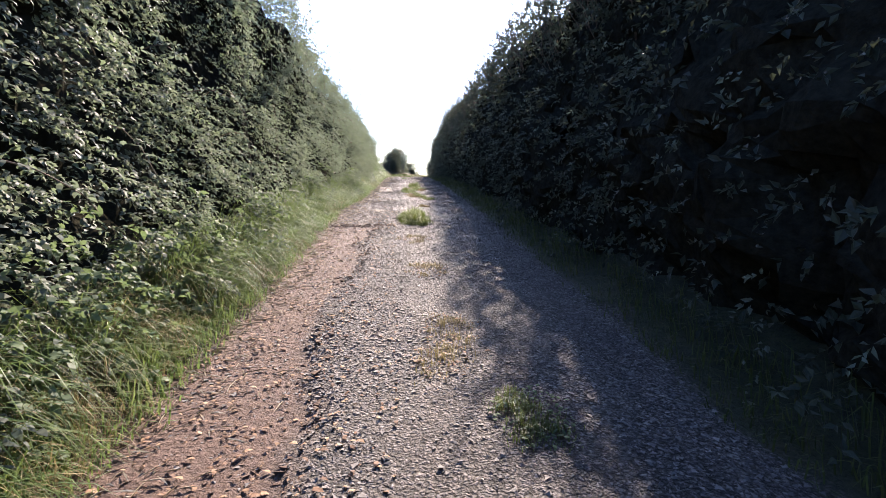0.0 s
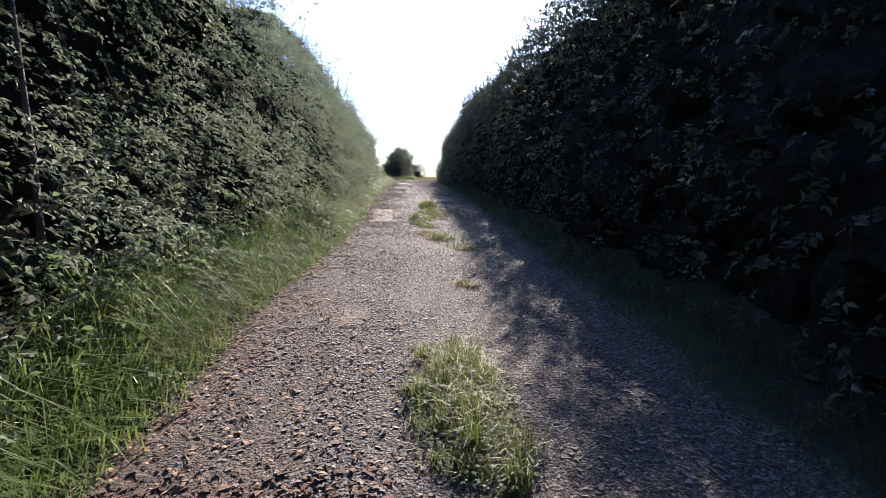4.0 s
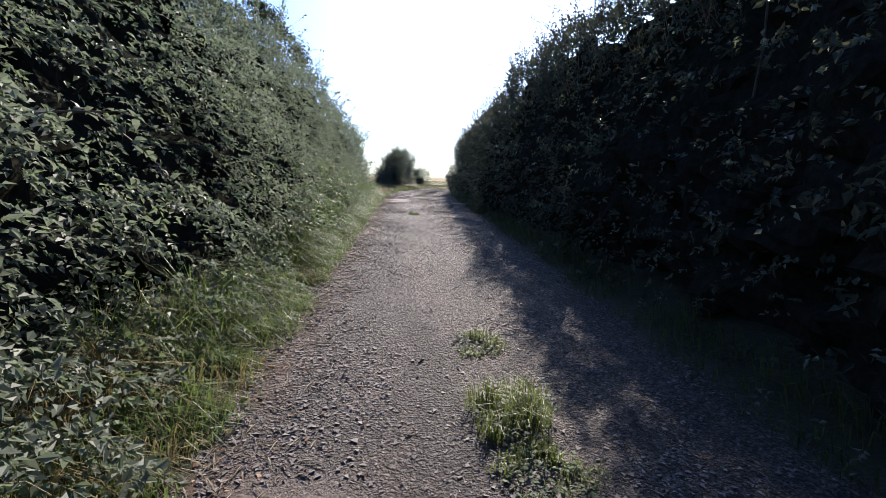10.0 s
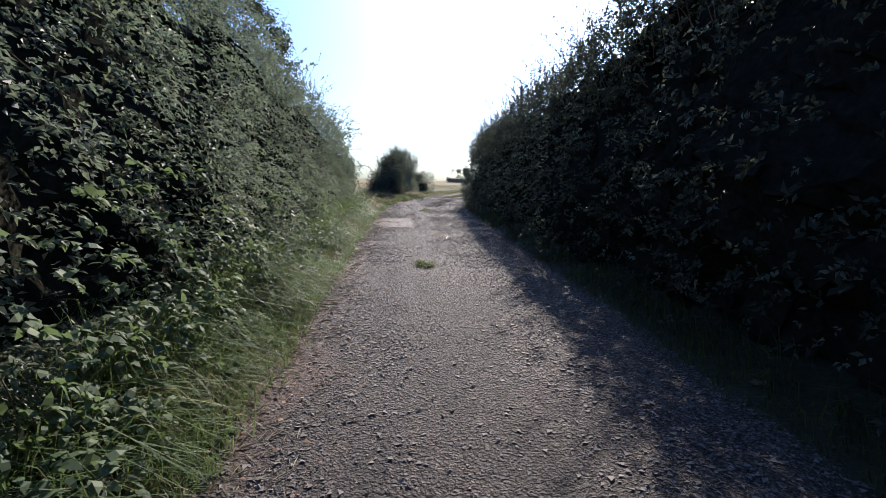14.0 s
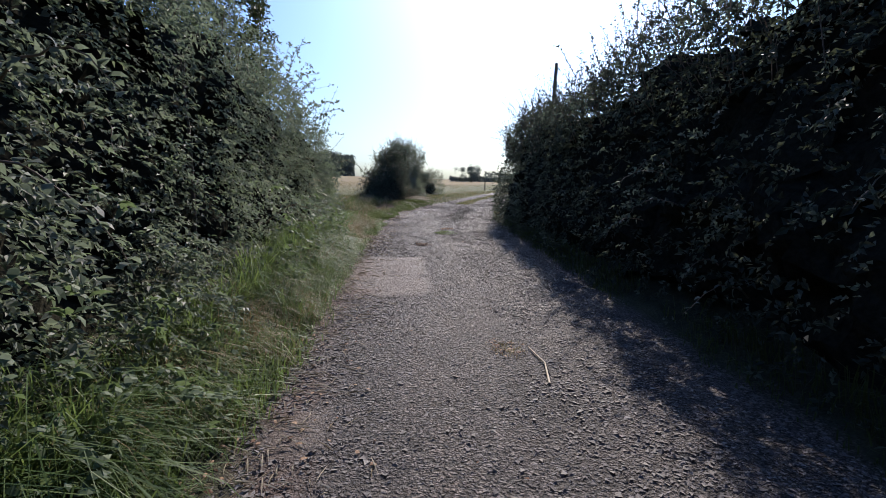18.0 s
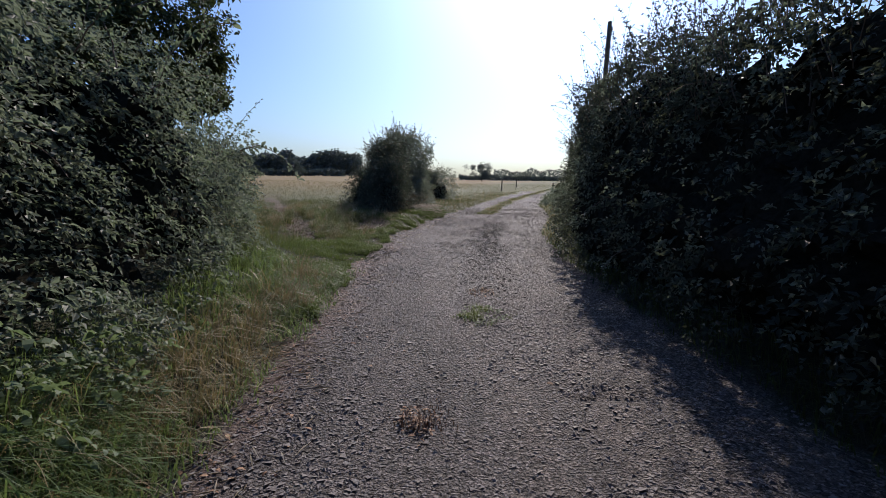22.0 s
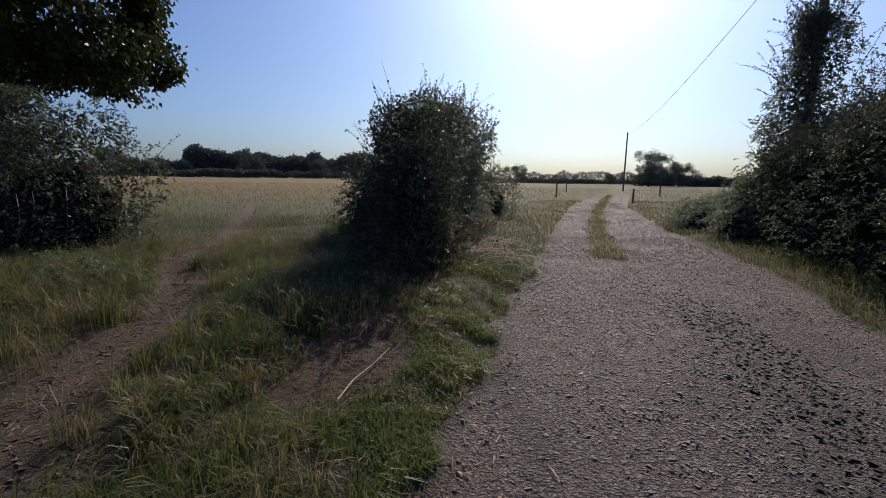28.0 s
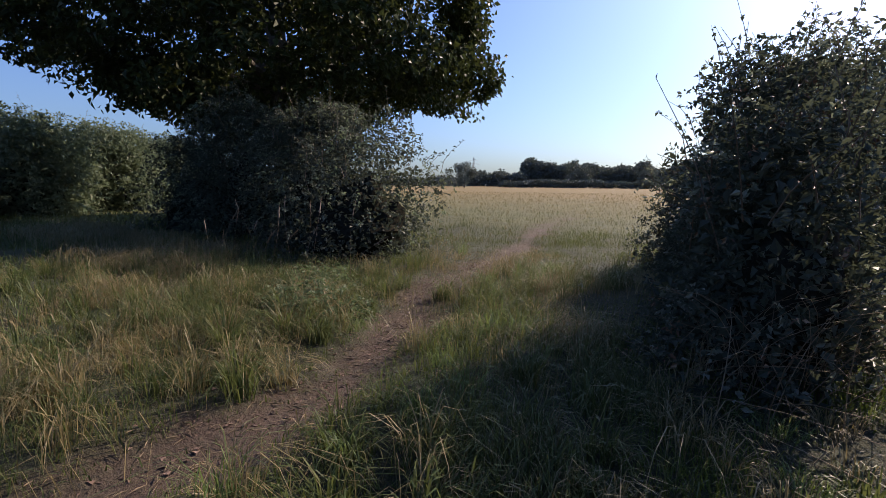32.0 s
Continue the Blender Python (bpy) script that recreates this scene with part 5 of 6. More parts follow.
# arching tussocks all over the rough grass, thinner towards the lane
for m, mat, seed, hh, lab in [(330, GRASS, 481, 0.40, "green tussocks of arching grass round the field path"), (260, DRYGRASS, 483, 0.46, "straw-coloured tussocks of arching grass round the field path"), (200, BRIGHTGRASS, 485, 0.34, "fresh green tussocks in the rough meadow")]:
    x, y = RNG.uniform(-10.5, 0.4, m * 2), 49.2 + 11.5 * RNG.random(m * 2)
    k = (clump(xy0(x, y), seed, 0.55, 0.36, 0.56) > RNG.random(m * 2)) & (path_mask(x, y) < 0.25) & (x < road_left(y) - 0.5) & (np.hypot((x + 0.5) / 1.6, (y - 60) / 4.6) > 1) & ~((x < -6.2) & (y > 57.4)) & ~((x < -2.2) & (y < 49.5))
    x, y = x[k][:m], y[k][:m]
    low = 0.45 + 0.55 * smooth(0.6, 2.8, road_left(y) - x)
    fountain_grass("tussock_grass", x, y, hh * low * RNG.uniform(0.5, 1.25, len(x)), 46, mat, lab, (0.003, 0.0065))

# tufts on the lane
TUFTS = [(0.76, 2.5, 0.2, 0.07, 0), (0.32, 3.25, 0.2, 0.05, 1), (0.45, 3.85, 0.24, 0.07, 1), (0.34, 5.85, 0.25, 0.05, 1), (0.26, 7.95, 0.24, 0.05, 1), (0.28, 10.5, 0.26, 0.2, 0), (0.42, 9.75, 0.26, 0.16, 0),
         (0.74, 12.7, 0.12, 0.06, 1), (0.42, 16.1, 0.16, 0.07, 1), (0.36, 17.4, 0.17, 0.10, 0), (0.37, 18.1, 0.2, 0.11, 0), (0.98, 14.8, 0.14, 0.08, 0), (0.56, 15.5, 0.14, 0.07, 1), (0.72, 15.75, 0.18, 0.09, 0),
         (0.55, 17.0, 0.14, 0.06, 0), (0.62, 18.8, 0.24, 0.08, 0), (0.8, 19.25, 0.24, 0.09, 0), (0.92, 18.95, 0.18, 0.06, 1), (0.66, 19.7, 0.22, 0.07, 0), (0.72, 20.75, 0.22, 0.17, 0), (0.68, 21.9, 0.18, 0.07, 0),
         (0.43, 32.6, 0.12, 0.1, 0), (0.87, 36.3, 0.15, 0.03, 1), (0.37, 42.35, 0.13, 0.06, 1), (0.55, 18.2, 0.22, 0.06, 0), (0.85, 18.4, 0.2, 0.05, 1), (0.75, 20.15, 0.2, 0.07, 0), (0.5, 19.3, 0.16, 0.05, 1), (0.98, 19.6, 0.16, 0.05, 0), (0.36, 10.1, 0.3, 0.2, 0), (1.1, 44.6, 0.22, 0.05, 0), (1.25, 45.6, 0.16, 0.04, 1)]
for tx, ty, r, h, dry in TUFTS:
    owner = thing("grass_tuft", (tx, ty, gz(tx, ty)), "dry brownish weed tuft growing in the stony lane" if dry else "bushy green grass tuft growing mid-lane", "grass tuft", "tufts on the lane")
    m = max(6, int(60 * r))
    ca, cq = RNG.uniform(0, 2 * math.pi, m), np.sqrt(RNG.random(m)) * r
    sub_x, sub_y, sub_h, sub_r = tx + np.cos(ca) * cq, ty + np.sin(ca) * cq * 1.5, 1.35 * h * RNG.uniform(0.35, 1.5, m) * (1.2 - 0.6 * cq / r), RNG.uniform(0.03, 0.1, m)
    per = 40 if dry else 80
    rep = np.repeat(np.arange(m), per)
    x, y = sub_x[rep] + RNG.normal(size=m * per) * sub_r[rep] * 0.7, sub_y[rep] + RNG.normal(size=m * per) * sub_r[rep] * 0.7
    blades("grass_clump", x, y, np.maximum(sub_h[rep], 0.03) * RNG.uniform(0.5, 1.4, m * per), RNG.uniform(0.003, 0.0065, m * per), LITTER if ty > 40 and dry else DRYGRASS if dry else TUFTGRASS, "", None, (0.2, 0.8), parent=owner)["kind"] = "stuff"
    m2 = int((70 if dry else 170) * r / 0.2)
    a, q = RNG.uniform(0, 2 * math.pi, m2), np.sqrt(RNG.random(m2)) * r * 1.15
    x, y = tx + np.cos(a) * q, ty + np.sin(a) * q * 1.4
    at = np.stack([x, y, ground_z(x, y) + RNG.uniform(0.01, max(h * 0.6, 0.02), m2)], 1)
    al, nm = leaf_frames(m2, np.tile([[0, 0, 1.0]], (m2, 1)), 0.6, 0.0)
    mesh_part("weed_foliage", leaf_mesh("weed_foliage", at, al, nm, RNG.uniform(0.02, 0.05, m2), RNG.uniform(0.012, 0.028, m2)), LITTER if dry else NETTLE, owner)["kind"] = "stuff"


# stones and litter
def stone_mesh(name, x, y, size, lift=0.05):
    n = len(x)
    z = ground_z(x, y)
    flat = np.array([[1.1, 0.1, 0.3], [-0.6, 0.95, 0.3], [-0.5, -0.95, 0.3], [0, 0, -0.5]], float)
    sharp = np.array([[1.15, -0.1, -0.22], [-0.55, -1.0, -0.22], [-0.65, 1.0, -0.22], [0.1, 0, 0.42]], float)
    v = np.where(RNG.random((n, 1, 1)) < 0.6, flat[None], sharp[None]) * (1 + RNG.uniform(-0.35, 0.35, (n, 4, 1))) + RNG.uniform(-0.25, 0.25, (n, 4, 3)) * np.array([1, 1, 0.9])
    v[:, :, 1] *= RNG.uniform(0.5, 1.0, (n, 1))
    a = RNG.uniform(0, 2 * math.pi, n)
    c, s = np.cos(a)[:, None], np.sin(a)[:, None]
    v = np.stack([v[:, :, 0] * c - v[:, :, 1] * s, v[:, :, 0] * s + v[:, :, 1] * c, v[:, :, 2]], 2) * np.asarray(size)[:, None, None]
    v += np.stack([x, y, z + np.asarray(size) * lift], 1)[:, None, :]
    o = np.arange(n)[:, None] * 4
    return raw_mesh(name, v.reshape(-1, 3), [np.concatenate([o + [[0, 1, 2]], o + [[1, 0, 3]], o + [[2, 1, 3]], o + [[0, 2, 3]]], 0)])


for y0, y1, cnt in [(1.0, 16, 80000), (16, 34, 90000), (34, 50, 84000), (50, 62, 44000), (62, 82, 20000)]:
    y = RNG.uniform(y0, y1, cnt)
    x = road_left(y) + (road_right(y) - road_left(y)) * RNG.random(cnt)
    w = (0.3 + 0.7 * smooth(0.3, 0.75, np.abs(x - 0.55) + (fbm(xy0(x, y), 1.1, 505) - 0.5) * 0.7)) * (1 - 0.8 * loose_mask(x, y)) * (0.3 + 0.7 * clump(xy0(x, y), 501, 0.9, 0.32, 0.56)) * (1 - 0.93 * bare_mask(x, y)) * (1 - 0.7 * soil_mask(x, y)) * (1 - 0.9 * strip_mask(x, y))
    k = RNG.random(cnt) < w
    x, y = x[k], y[k]
    tagged(mesh_part("lane_chippings", stone_mesh("lane_chippings", x, y, 0.007 + 0.015 * RNG.random(len(x)) ** 2.0), STONE), "loose grey stone chippings strewn over the lane", "gravel", kind="stuff")
n = 20000
y = RNG.uniform(43, 57, n)
x = np.interp(y, [44, 47, 48.3, 50, 52, 54, 57], [1.4, 1.5, 1.7, 2.0, 2.4, 2.9, 3.4]) + RNG.normal(size=n) * 0.45
k = loose_mask(x, y) * 0.55 > RNG.random(n)
x, y = x[k], y[k]
tagged(mesh_part("dark_chippings", stone_mesh("dark_chippings", x, y, 0.007 + 0.021 * RNG.random(len(x)) ** 2.2, 0.13), DARKSTONE), "streak of dark loose chippings on the lane", "gravel", kind="stuff")
n = 330
y = RNG.uniform(1.0, 9.4, n)
x = -np.interp(y, [0, 5, 8, 9.4], [0.5, 0.62, 0.5, 0.35]) + RNG.normal(size=n) * 0.09 + (vnoise(xy0(0 * y, y), 2.2, 33) - 0.5) * 0.3
x[210:], y[210:] = RNG.uniform(-1.4, -0.05, 120), 9.45 + RNG.normal(size=120) * 0.06 + 0.12 * np.sin(np.linspace(0, 9, 120))
tagged(mesh_part("broken_edge_rubble", stone_mesh("broken_edge_rubble", x, y, 0.012 + 0.03 * RNG.random(n) ** 2.2, 0.05), CLOD), "broken dark rubble along the worn edge of the lane surface", "rubble", kind="stuff")
n = 900
y = RNG.uniform(1.2, 9.6, n)
x = -np.interp(y, [0, 5, 8, 9.4], [0.5, 0.62, 0.5, 0.35]) + RNG.normal(size=n) * 0.09
k = RNG.random(n) < 0.35 + 0.5 * clump(xy0(x, y), 511, 1.5, 0.4, 0.6)
x, y = x[k], y[k]
m = 420
x, y = np.concatenate([x, RNG.uniform(-1.4, -0.12, m), RNG.uniform(-1.45, -0.6, 500)]), np.concatenate([y, 9.42 + RNG.normal(size=m) * 0.05, RNG.uniform(1.2, 12, 500)])
py_ = RNG.uniform(50, 60, 1500)
px_ = path_x(py_) + RNG.normal(size=1500) * 0.3
px2, py2 = RNG.normal(size=700) * 0.5 - 2.6, RNG.normal(size=700) * 0.6 + 51.4
x, y = np.concatenate([x, px_, px2]), np.concatenate([y, py_, py2])
tagged(mesh_part("earth_clods", stone_mesh("earth_clods", x, y, 0.008 + 0.018 * RNG.random(len(x)) ** 2, 0.12), CLOD), "crumbled earth clods along the broken lane edge and field path", "earth", kind="stuff")
n = 9000
y = RNG.uniform(0.5, 56, n)
x = road_left(y) + RNG.exponential(0.35, n) - 0.15
k = RNG.random(n) < np.where(y < 16, 0.9, 0.35)
x, y = x[k], y[k]
at = np.stack([x, y, ground_z(x, y) + 0.012], 1)
x, y = np.concatenate([x, RNG.uniform(-1.45, 0.0, 1800)]), np.concatenate([y, RNG.uniform(0.8, 12.5, 1800)])
at = np.stack([x, y, ground_z(x, y) + 0.012], 1)
al, nm = leaf_frames(len(x), np.tile([[0, 0, 1.0]], (len(x), 1)), 0.5, 0.0)
s = RNG.uniform(0.02, 0.055, len(x))
tagged(mesh_part("leaf_litter", leaf_mesh("leaf_litter", at, al, nm, s, s * 0.5), LITTER), "brown fallen leaves along the lane edge", "leaf litter", kind="stuff")
n = 9000
y = RNG.uniform(0.5, 58, n)
k = (y < 44) | (RNG.random(n) < 0.25)
y = y[k]
n = len(y)
x = road_left(y) + RNG.normal(size=n) * 0.28
a = RNG.uniform(0, math.pi, n)
L = RNG.uniform(0.02, 0.09, n)
z = ground_z(x, y) + 0.01
tri_v = np.stack([np.stack([x - np.cos(a) * L, y - np.sin(a) * L, z], 1), np.stack([x + np.sin(a) * 0.004, y - np.cos(a) * 0.004, z + 0.012], 1),
                  np.stack([x + np.cos(a) * L, y + np.sin(a) * L, z + 0.004], 1), np.stack([x - np.sin(a) * 0.004, y + np.cos(a) * 0.004, z + 0.008], 1)], 1).reshape(-1, 3)
o = (np.arange(n) * 4)[:, None]
tagged(mesh_part("straw_litter", raw_mesh("straw_litter", tri_v, [np.concatenate([o + [[0, 1, 2]], o + [[0, 2, 3]], o + [[0, 3, 1]], o + [[1, 3, 2]]], 0)]), STRAW), "dry grass stalks scattered at the lane edge", "straw", kind="stuff")


# poles, cables, posts
def pole(name, x, y, height, lean, label):
    z = gz(x, y)
    owner = thing(name, (x, y, z), label, "utility pole")
    s = np.linspace(0, 1, 6)[:, None]
    pts = np.array([[x, y, z - 0.3]]) + np.array([[lean[0], lean[1], height + 0.3]]) * s
    mesh_part("shaft", tubes_mesh("shaft", [(pts, np.linspace(0.13, 0.09, 6))], 12), POLEWOOD, owner)
    top = pts[-1]
    cap = np.array([top, top + [0, 0, 0.05]])
    mesh_part("cap", tubes_mesh("cap", [(cap, [0.1, 0.02])], 12), METAL, owner)
    bracket = mesh_part("bracket", tubes_mesh("bracket", [(np.array([top + [0, 0, -0.42], top + [0.1, 0, -0.40], top + [0.1, 0, -0.33]]), [0.02, 0.016, 0.014])], 6), METAL, owner, "small steel bracket")
    mesh_part("insulator", tubes_mesh("insulator", [(np.array([top + [0.1, 0, -0.35], top + [0.1, 0, -0.28], top + [0.1, 0, -0.2]]), [0.03, 0.055, 0.03])], 8), METAL, bracket, "small grey insulator")
    return top + np.array([0.1, 0, -0.25])


ta = pole("wooden_pole", 8.75, 61.1, 8.2, (0.28, 0.1), "tall leaning wooden pole rising out of ivy")
tb = pole("wooden_pole", 27.5, 121.0, 8.6, (0.15, 0.0), "tall weathered wooden pole beside the open track")
q = np.linspace(0, 1, 24)[:, None]
wire = ta + (tb - ta) * q + np.array([[0, 0, -3.2]]) * q * (1 - q)
cable = thing("overhead_cable", tuple(ta), "thin overhead cable slung between two wooden poles", "cable")
mesh_part("wire", tubes_mesh("wire", [(wire, np.full(24, 0.012))], 5), CABLE, cable)
for px, py, h in [(10.1, 90.8, 1.25), (12.6, 80.5, 1.0), (15.5, 108.0, 1.3), (21.5, 96.0, 1.0)]:
    z = gz(px, py)
    owner = thing("fence_post", (px, py, z), "weathered wooden post standing in dry grass", "post", "posts by the track")
    mesh_part("post", tubes_mesh("post", [(np.array([[px, py, z - 0.1], [px + 0.02, py, z + h * 0.6], [px + 0.03, py, z + h]]), [0.07, 0.065, 0.06])], 8), POLEWOOD, owner)


# far trees and woods
def far_tree(x, y, h, w, name="field_tree", label="lone round-crowned tree in the far fields", trunk=0.2):
    z = gz(x, y)
    owner = thing(name, (x, y, z), label, "tree", "far trees")
    mesh_part("trunk", tubes_mesh("trunk", [(np.array([[x, y, z - 0.2], [x + 0.1, y, z + h * 0.3], [x, y, z + h * 0.6]]), [h * 0.03, h * 0.024, h * 0.012])], 7), BARK, owner)
    m = 44
    c = np.stack([x + RNG.normal(size=m) * w * 0.23, y + RNG.normal(size=m) * w * 0.23, z + h * (trunk + (1 - trunk) * RNG.uniform(0.02, 0.9, m))], 1)
    n = 110
    p = np.repeat(c, n, 0) + rand_dirs(m * n) * (RNG.random(m * n) ** 0.4 * np.repeat(RNG.uniform(0.1, 0.2, m), n) * (w + h) * 0.5)[:, None]
    al, nm = leaf_frames(len(p), unit(p - np.array([[x, y, z + h * 0.5]])), 0.9)
    L = h * RNG.uniform(0.03, 0.06, len(p))
    mesh_part("crown", leaf_mesh("crown", p, al, nm, L, L * 0.7, "kite"), HAZYLEAF, owner)


def polar(az, d):
    return math.sin(radians(az)) * d, 48 + math.cos(radians(az)) * d


for az, d, h, w in [(9.0, 160, 6.2, 8), (13.9, 210, 3.6, 8), (19.4, 200, 4.2, 4.5), (23.4, 147, 9.6, 11), (26.3, 150, 6.5, 8), (-34.0, 190, 9.5, 11), (-36.6, 170, 4.4, 6), (-37.6, 175, 4.0, 5), (-21.0, 250, 12.5, 14), (-14.0, 215, 8.0, 10)]:
    far_tree(*polar(az, d), h, w)


def far_wood(name, az0, az1, d, h, label, n=2600, depth=20, floor=0.0):
    az = RNG.uniform(az0, az1, n)
    dd = d + RNG.uniform(0, depth, n)
    x, y = np.sin(np.radians(az)) * dd, 48 + np.cos(np.radians(az)) * dd
    g = ground_z(x, y, False)
    top = h * (0.72 + 0.5 * vnoise(np.stack([az * 0.9, 0 * az, 0 * az], 1), 1.0, int(d)))
    z = g + floor + (top - floor) * RNG.random(n) ** 0.8
    p = np.stack([x, y, z], 1)
    per = 4
    q = np.repeat(p, per, 0) + rand_dirs(n * per) * np.repeat(RNG.uniform(0.3, 1.0, n) * h * 0.13, per)[:, None]
    al, nm = leaf_frames(len(q), np.tile([[0, -0.6, 0.5]], (len(q), 1)), 0.9)
    L = h * RNG.uniform(0.09, 0.17, len(q)) * (14 / (h + 8)) + 0.45
    tagged(mesh_part(name, leaf_mesh(name, q, al, nm, L, L * 0.75, "kite"), HAZYLEAF), label, "woodland", kind="stuff")


far_wood("far_wood", -27.5, -21.5, 300, 15, "dense dark wood rising behind the fields", 3200)
far_wood("far_wood", -22.0, -6.0, 330, 14, "long wooded ridge on the skyline", 6000, 40)
far_wood("far_wood", -34.0, -27.0, 290, 8, "low trees along the far field edge", 1500)
far_wood("far_wood", -44.0, -34.0, 260, 4.0, "distant line of hedgerow trees", 1500)
far_wood("far_hedgerow", -30.0, -8.0, 225, 3.0, "dark hedgerow bounding the stubble field", 1700, 6)
far_wood("far_hedgerow", 6.0, 34.0, 230, 2.2, "low dark hedgerow across the far fields", 2000, 8)
far_wood("far_hedgerow", 22.0, 40.0, 165, 2.8, "overgrown hedgerow bushes beyond the track", 1800, 6)
far_wood("far_ridge_wood", 10.0, 24.0, 620, 12, "faint wooded rise on the horizon", 1500, 60)


# lattice pylon on the skyline
def pylon(x, y, h):
    z = gz(x, y)
    owner = thing("pylon", (x, y, z), "faint lattice steel pylon on the skyline", "pylon")
    tubes = []
    for sx, sy in ((-1, -1), (1, -1), (1, 1), (-1, 1)):
        tubes.append((np.array([[x + sx * 2.2, y + sy * 2.2, z], [x + sx * 0.8, y + sy * 0.8, z + h * 0.6], [x + sx * 0.15, y + sy * 0.15, z + h]]), [0.14, 0.12, 0.08]))
    for k in range(6):
        a, b = k / 6, (k + 1) / 6
        wa, wb = 2.2 * (1 - a * 0.93), 2.2 * (1 - b * 0.93)
        tubes.append((np.array([[x - wa, y - wa, z + h * a], [x + wb, y - wb, z + h * b]]), [0.07, 0.07]))
        tubes.append((np.array([[x + wa, y - wa, z + h * a], [x - wb, y - wb, z + h * b]]), [0.07, 0.07]))
    mesh_part("tower", tubes_mesh("tower", tubes, 4), METAL, owner)
    for f, w in ((0.62, 4.0), (0.76, 5.0), (0.9, 3.6)):
        mesh_part("cross_arm", tubes_mesh("cross_arm", [(np.array([[x - w, y, z + h * f], [x, y, z + h * f + 0.5], [x + w, y, z + h * f]]), [0.07, 0.14, 0.07])], 4), METAL, owner)


pylon(*polar(-33.2, 330), 19)

# puddle
px, py = -2.8, 58.9
ang = np.linspace(0, 2 * math.pi, 24, endpoint=False)
rad = 1 + 0.2 * np.sin(ang * 3 + 1)
pv = np.stack([px + np.cos(ang) * 0.38 * rad, py + np.sin(ang) * 0.2 * rad, np.full(24, gz(px, py) + 0.015)], 1)
tagged(mesh_part("puddle", raw_mesh("puddle", pv, [np.arange(24)[None, :]]), WATER), "small muddy puddle in the shaded grass", "puddle")


# tussocks, stalks, heaps and canes round the opening
def tussock(x, y, r, h, mat, label, n=320):
    z = gz(x, y)
    owner = thing("grass_tussock", (x, y, z), label, "grass tussock", "tussocks by the field path")
    a, q = RNG.uniform(0, 2 * math.pi, n), np.sqrt(RNG.random(n)) * r
    px_, py_ = x + np.cos(a) * q, y + np.sin(a) * q
    at = np.stack([px_, py_, ground_z(px_, py_) - 0.02], 1)
    tip = RNG.uniform(0, 2 * math.pi)
    lean = np.stack([np.cos(a), np.sin(a), 0 * a], 1) * 0.35 + RNG.normal(size=(n, 3)) * 0.5 + np.array([[math.cos(tip) * 0.5 + 0.4, math.sin(tip) * 0.5 - 0.3, 0]])
    me = blade_mesh("grass_clump", at, lean, h * RNG.uniform(0.35, 1.2, n) * (1.1 - 0.5 * q / r), RNG.uniform(0.003, 0.006, n), RNG.uniform(0.35, 1.1, n), True)
    mesh_part("grass_clump", me, mat, owner)["kind"] = "stuff"


for k in range(52):
    y = 50.5 + 10.5 * RNG.random()
    x = RNG.uniform(-8.0, 0.9)
    if abs(x - float(path_x(np.array([y]))[0])) < 0.5 or x > float(road_left(np.array([y]))[0]) - 0.35 or math.hypot((x + 0.35) / 1.6, (y - 60.5) / 2.5) < 1 or (x < -6.2 and y > 57.2):
        continue
    dry = RNG.random() < 0.45
    tussock(x, y, RNG.uniform(0.25, 0.55), RNG.uniform(0.16, 0.36), DRYGRASS if dry else GRASS, "drooping straw-coloured grass tussock" if dry else "drooping green grass tussock", 300)
for x, y, r, h in [(-6.2, 55.2, 0.5, 0.62), (-7.1, 54.4, 0.5, 0.6), (-5.2, 54.0, 0.4, 0.5), (-7.8, 55.6, 0.5, 0.66), (-1.2, 53.9, 0.35, 0.4), (-1.7, 53.1, 0.3, 0.38), (-1.0, 55.0, 0.3, 0.36)]:
    tussock(x, y, r, h, DRYGRASS if x < -3 else GRASS, "tall pale dry grass tussock bending over" if x < -3 else "green grass tussock bending over by the path", 400)


def weed_patch(x, y, rx, ry, h, n, label):
    z = gz(x, y)
    owner = thing("nettle_patch", (x, y, z), label, "weeds")
    a, q = RNG.uniform(0, 2 * math.pi, n), np.sqrt(RNG.random(n))
    c = np.stack([x + np.cos(a) * q * rx, y + np.sin(a) * q * ry, z + RNG.random(n) ** 0.7 * h * (1.1 - 0.6 * q)], 1)
    at, al, nm, size = spray_leaves(c, np.tile([[0, -0.3, 0.9]], (n, 1)), 8, 0.16, 0.055, 0.4)
    mesh_part("weed_foliage", leaf_mesh("weed_foliage", at, al, nm, size, size * 0.5, "kite"), NETTLE, owner)["kind"] = "stuff"


weed_patch(-4.6, 55.5, 0.75, 0.5, 0.42, 260, "low green nettles and weeds beside the field path")
weed_patch(-5.6, 56.3, 0.7, 0.5, 0.4, 220, "low green nettles at the foot of the bramble bush")

heap = thing("cut_stalk_heap", (0.85, 57.5, gz(0.85, 57.5)), "heap of dead pale stalks raked out beside the bush", "plant debris")
tubes = []
for k in range(260):
    x, y = 0.8 + RNG.normal() * 0.33, 57.6 + RNG.normal() * 0.75
    a, L, z = RNG.normal() * 0.7 + 0.4, RNG.uniform(0.12, 0.5), gz(x, y) + RNG.random() * 0.13
    s = np.linspace(-1, 1, 5)[:, None]
    tubes.append((np.array([[x, y, z]]) + np.array([[math.cos(a), math.sin(a), RNG.normal() * 0.12]]) * s * L + np.array([[0, 0, 0.07]]) * (1 - s * s) + RNG.normal(size=(5, 3)) * 0.015, np.full(5, RNG.uniform(0.0015, 0.0045))))
mesh_part("dead_stalk_mass", tubes_mesh("dead_stalk_mass", tubes, 4), STRAW, heap)["kind"] = "stuff"

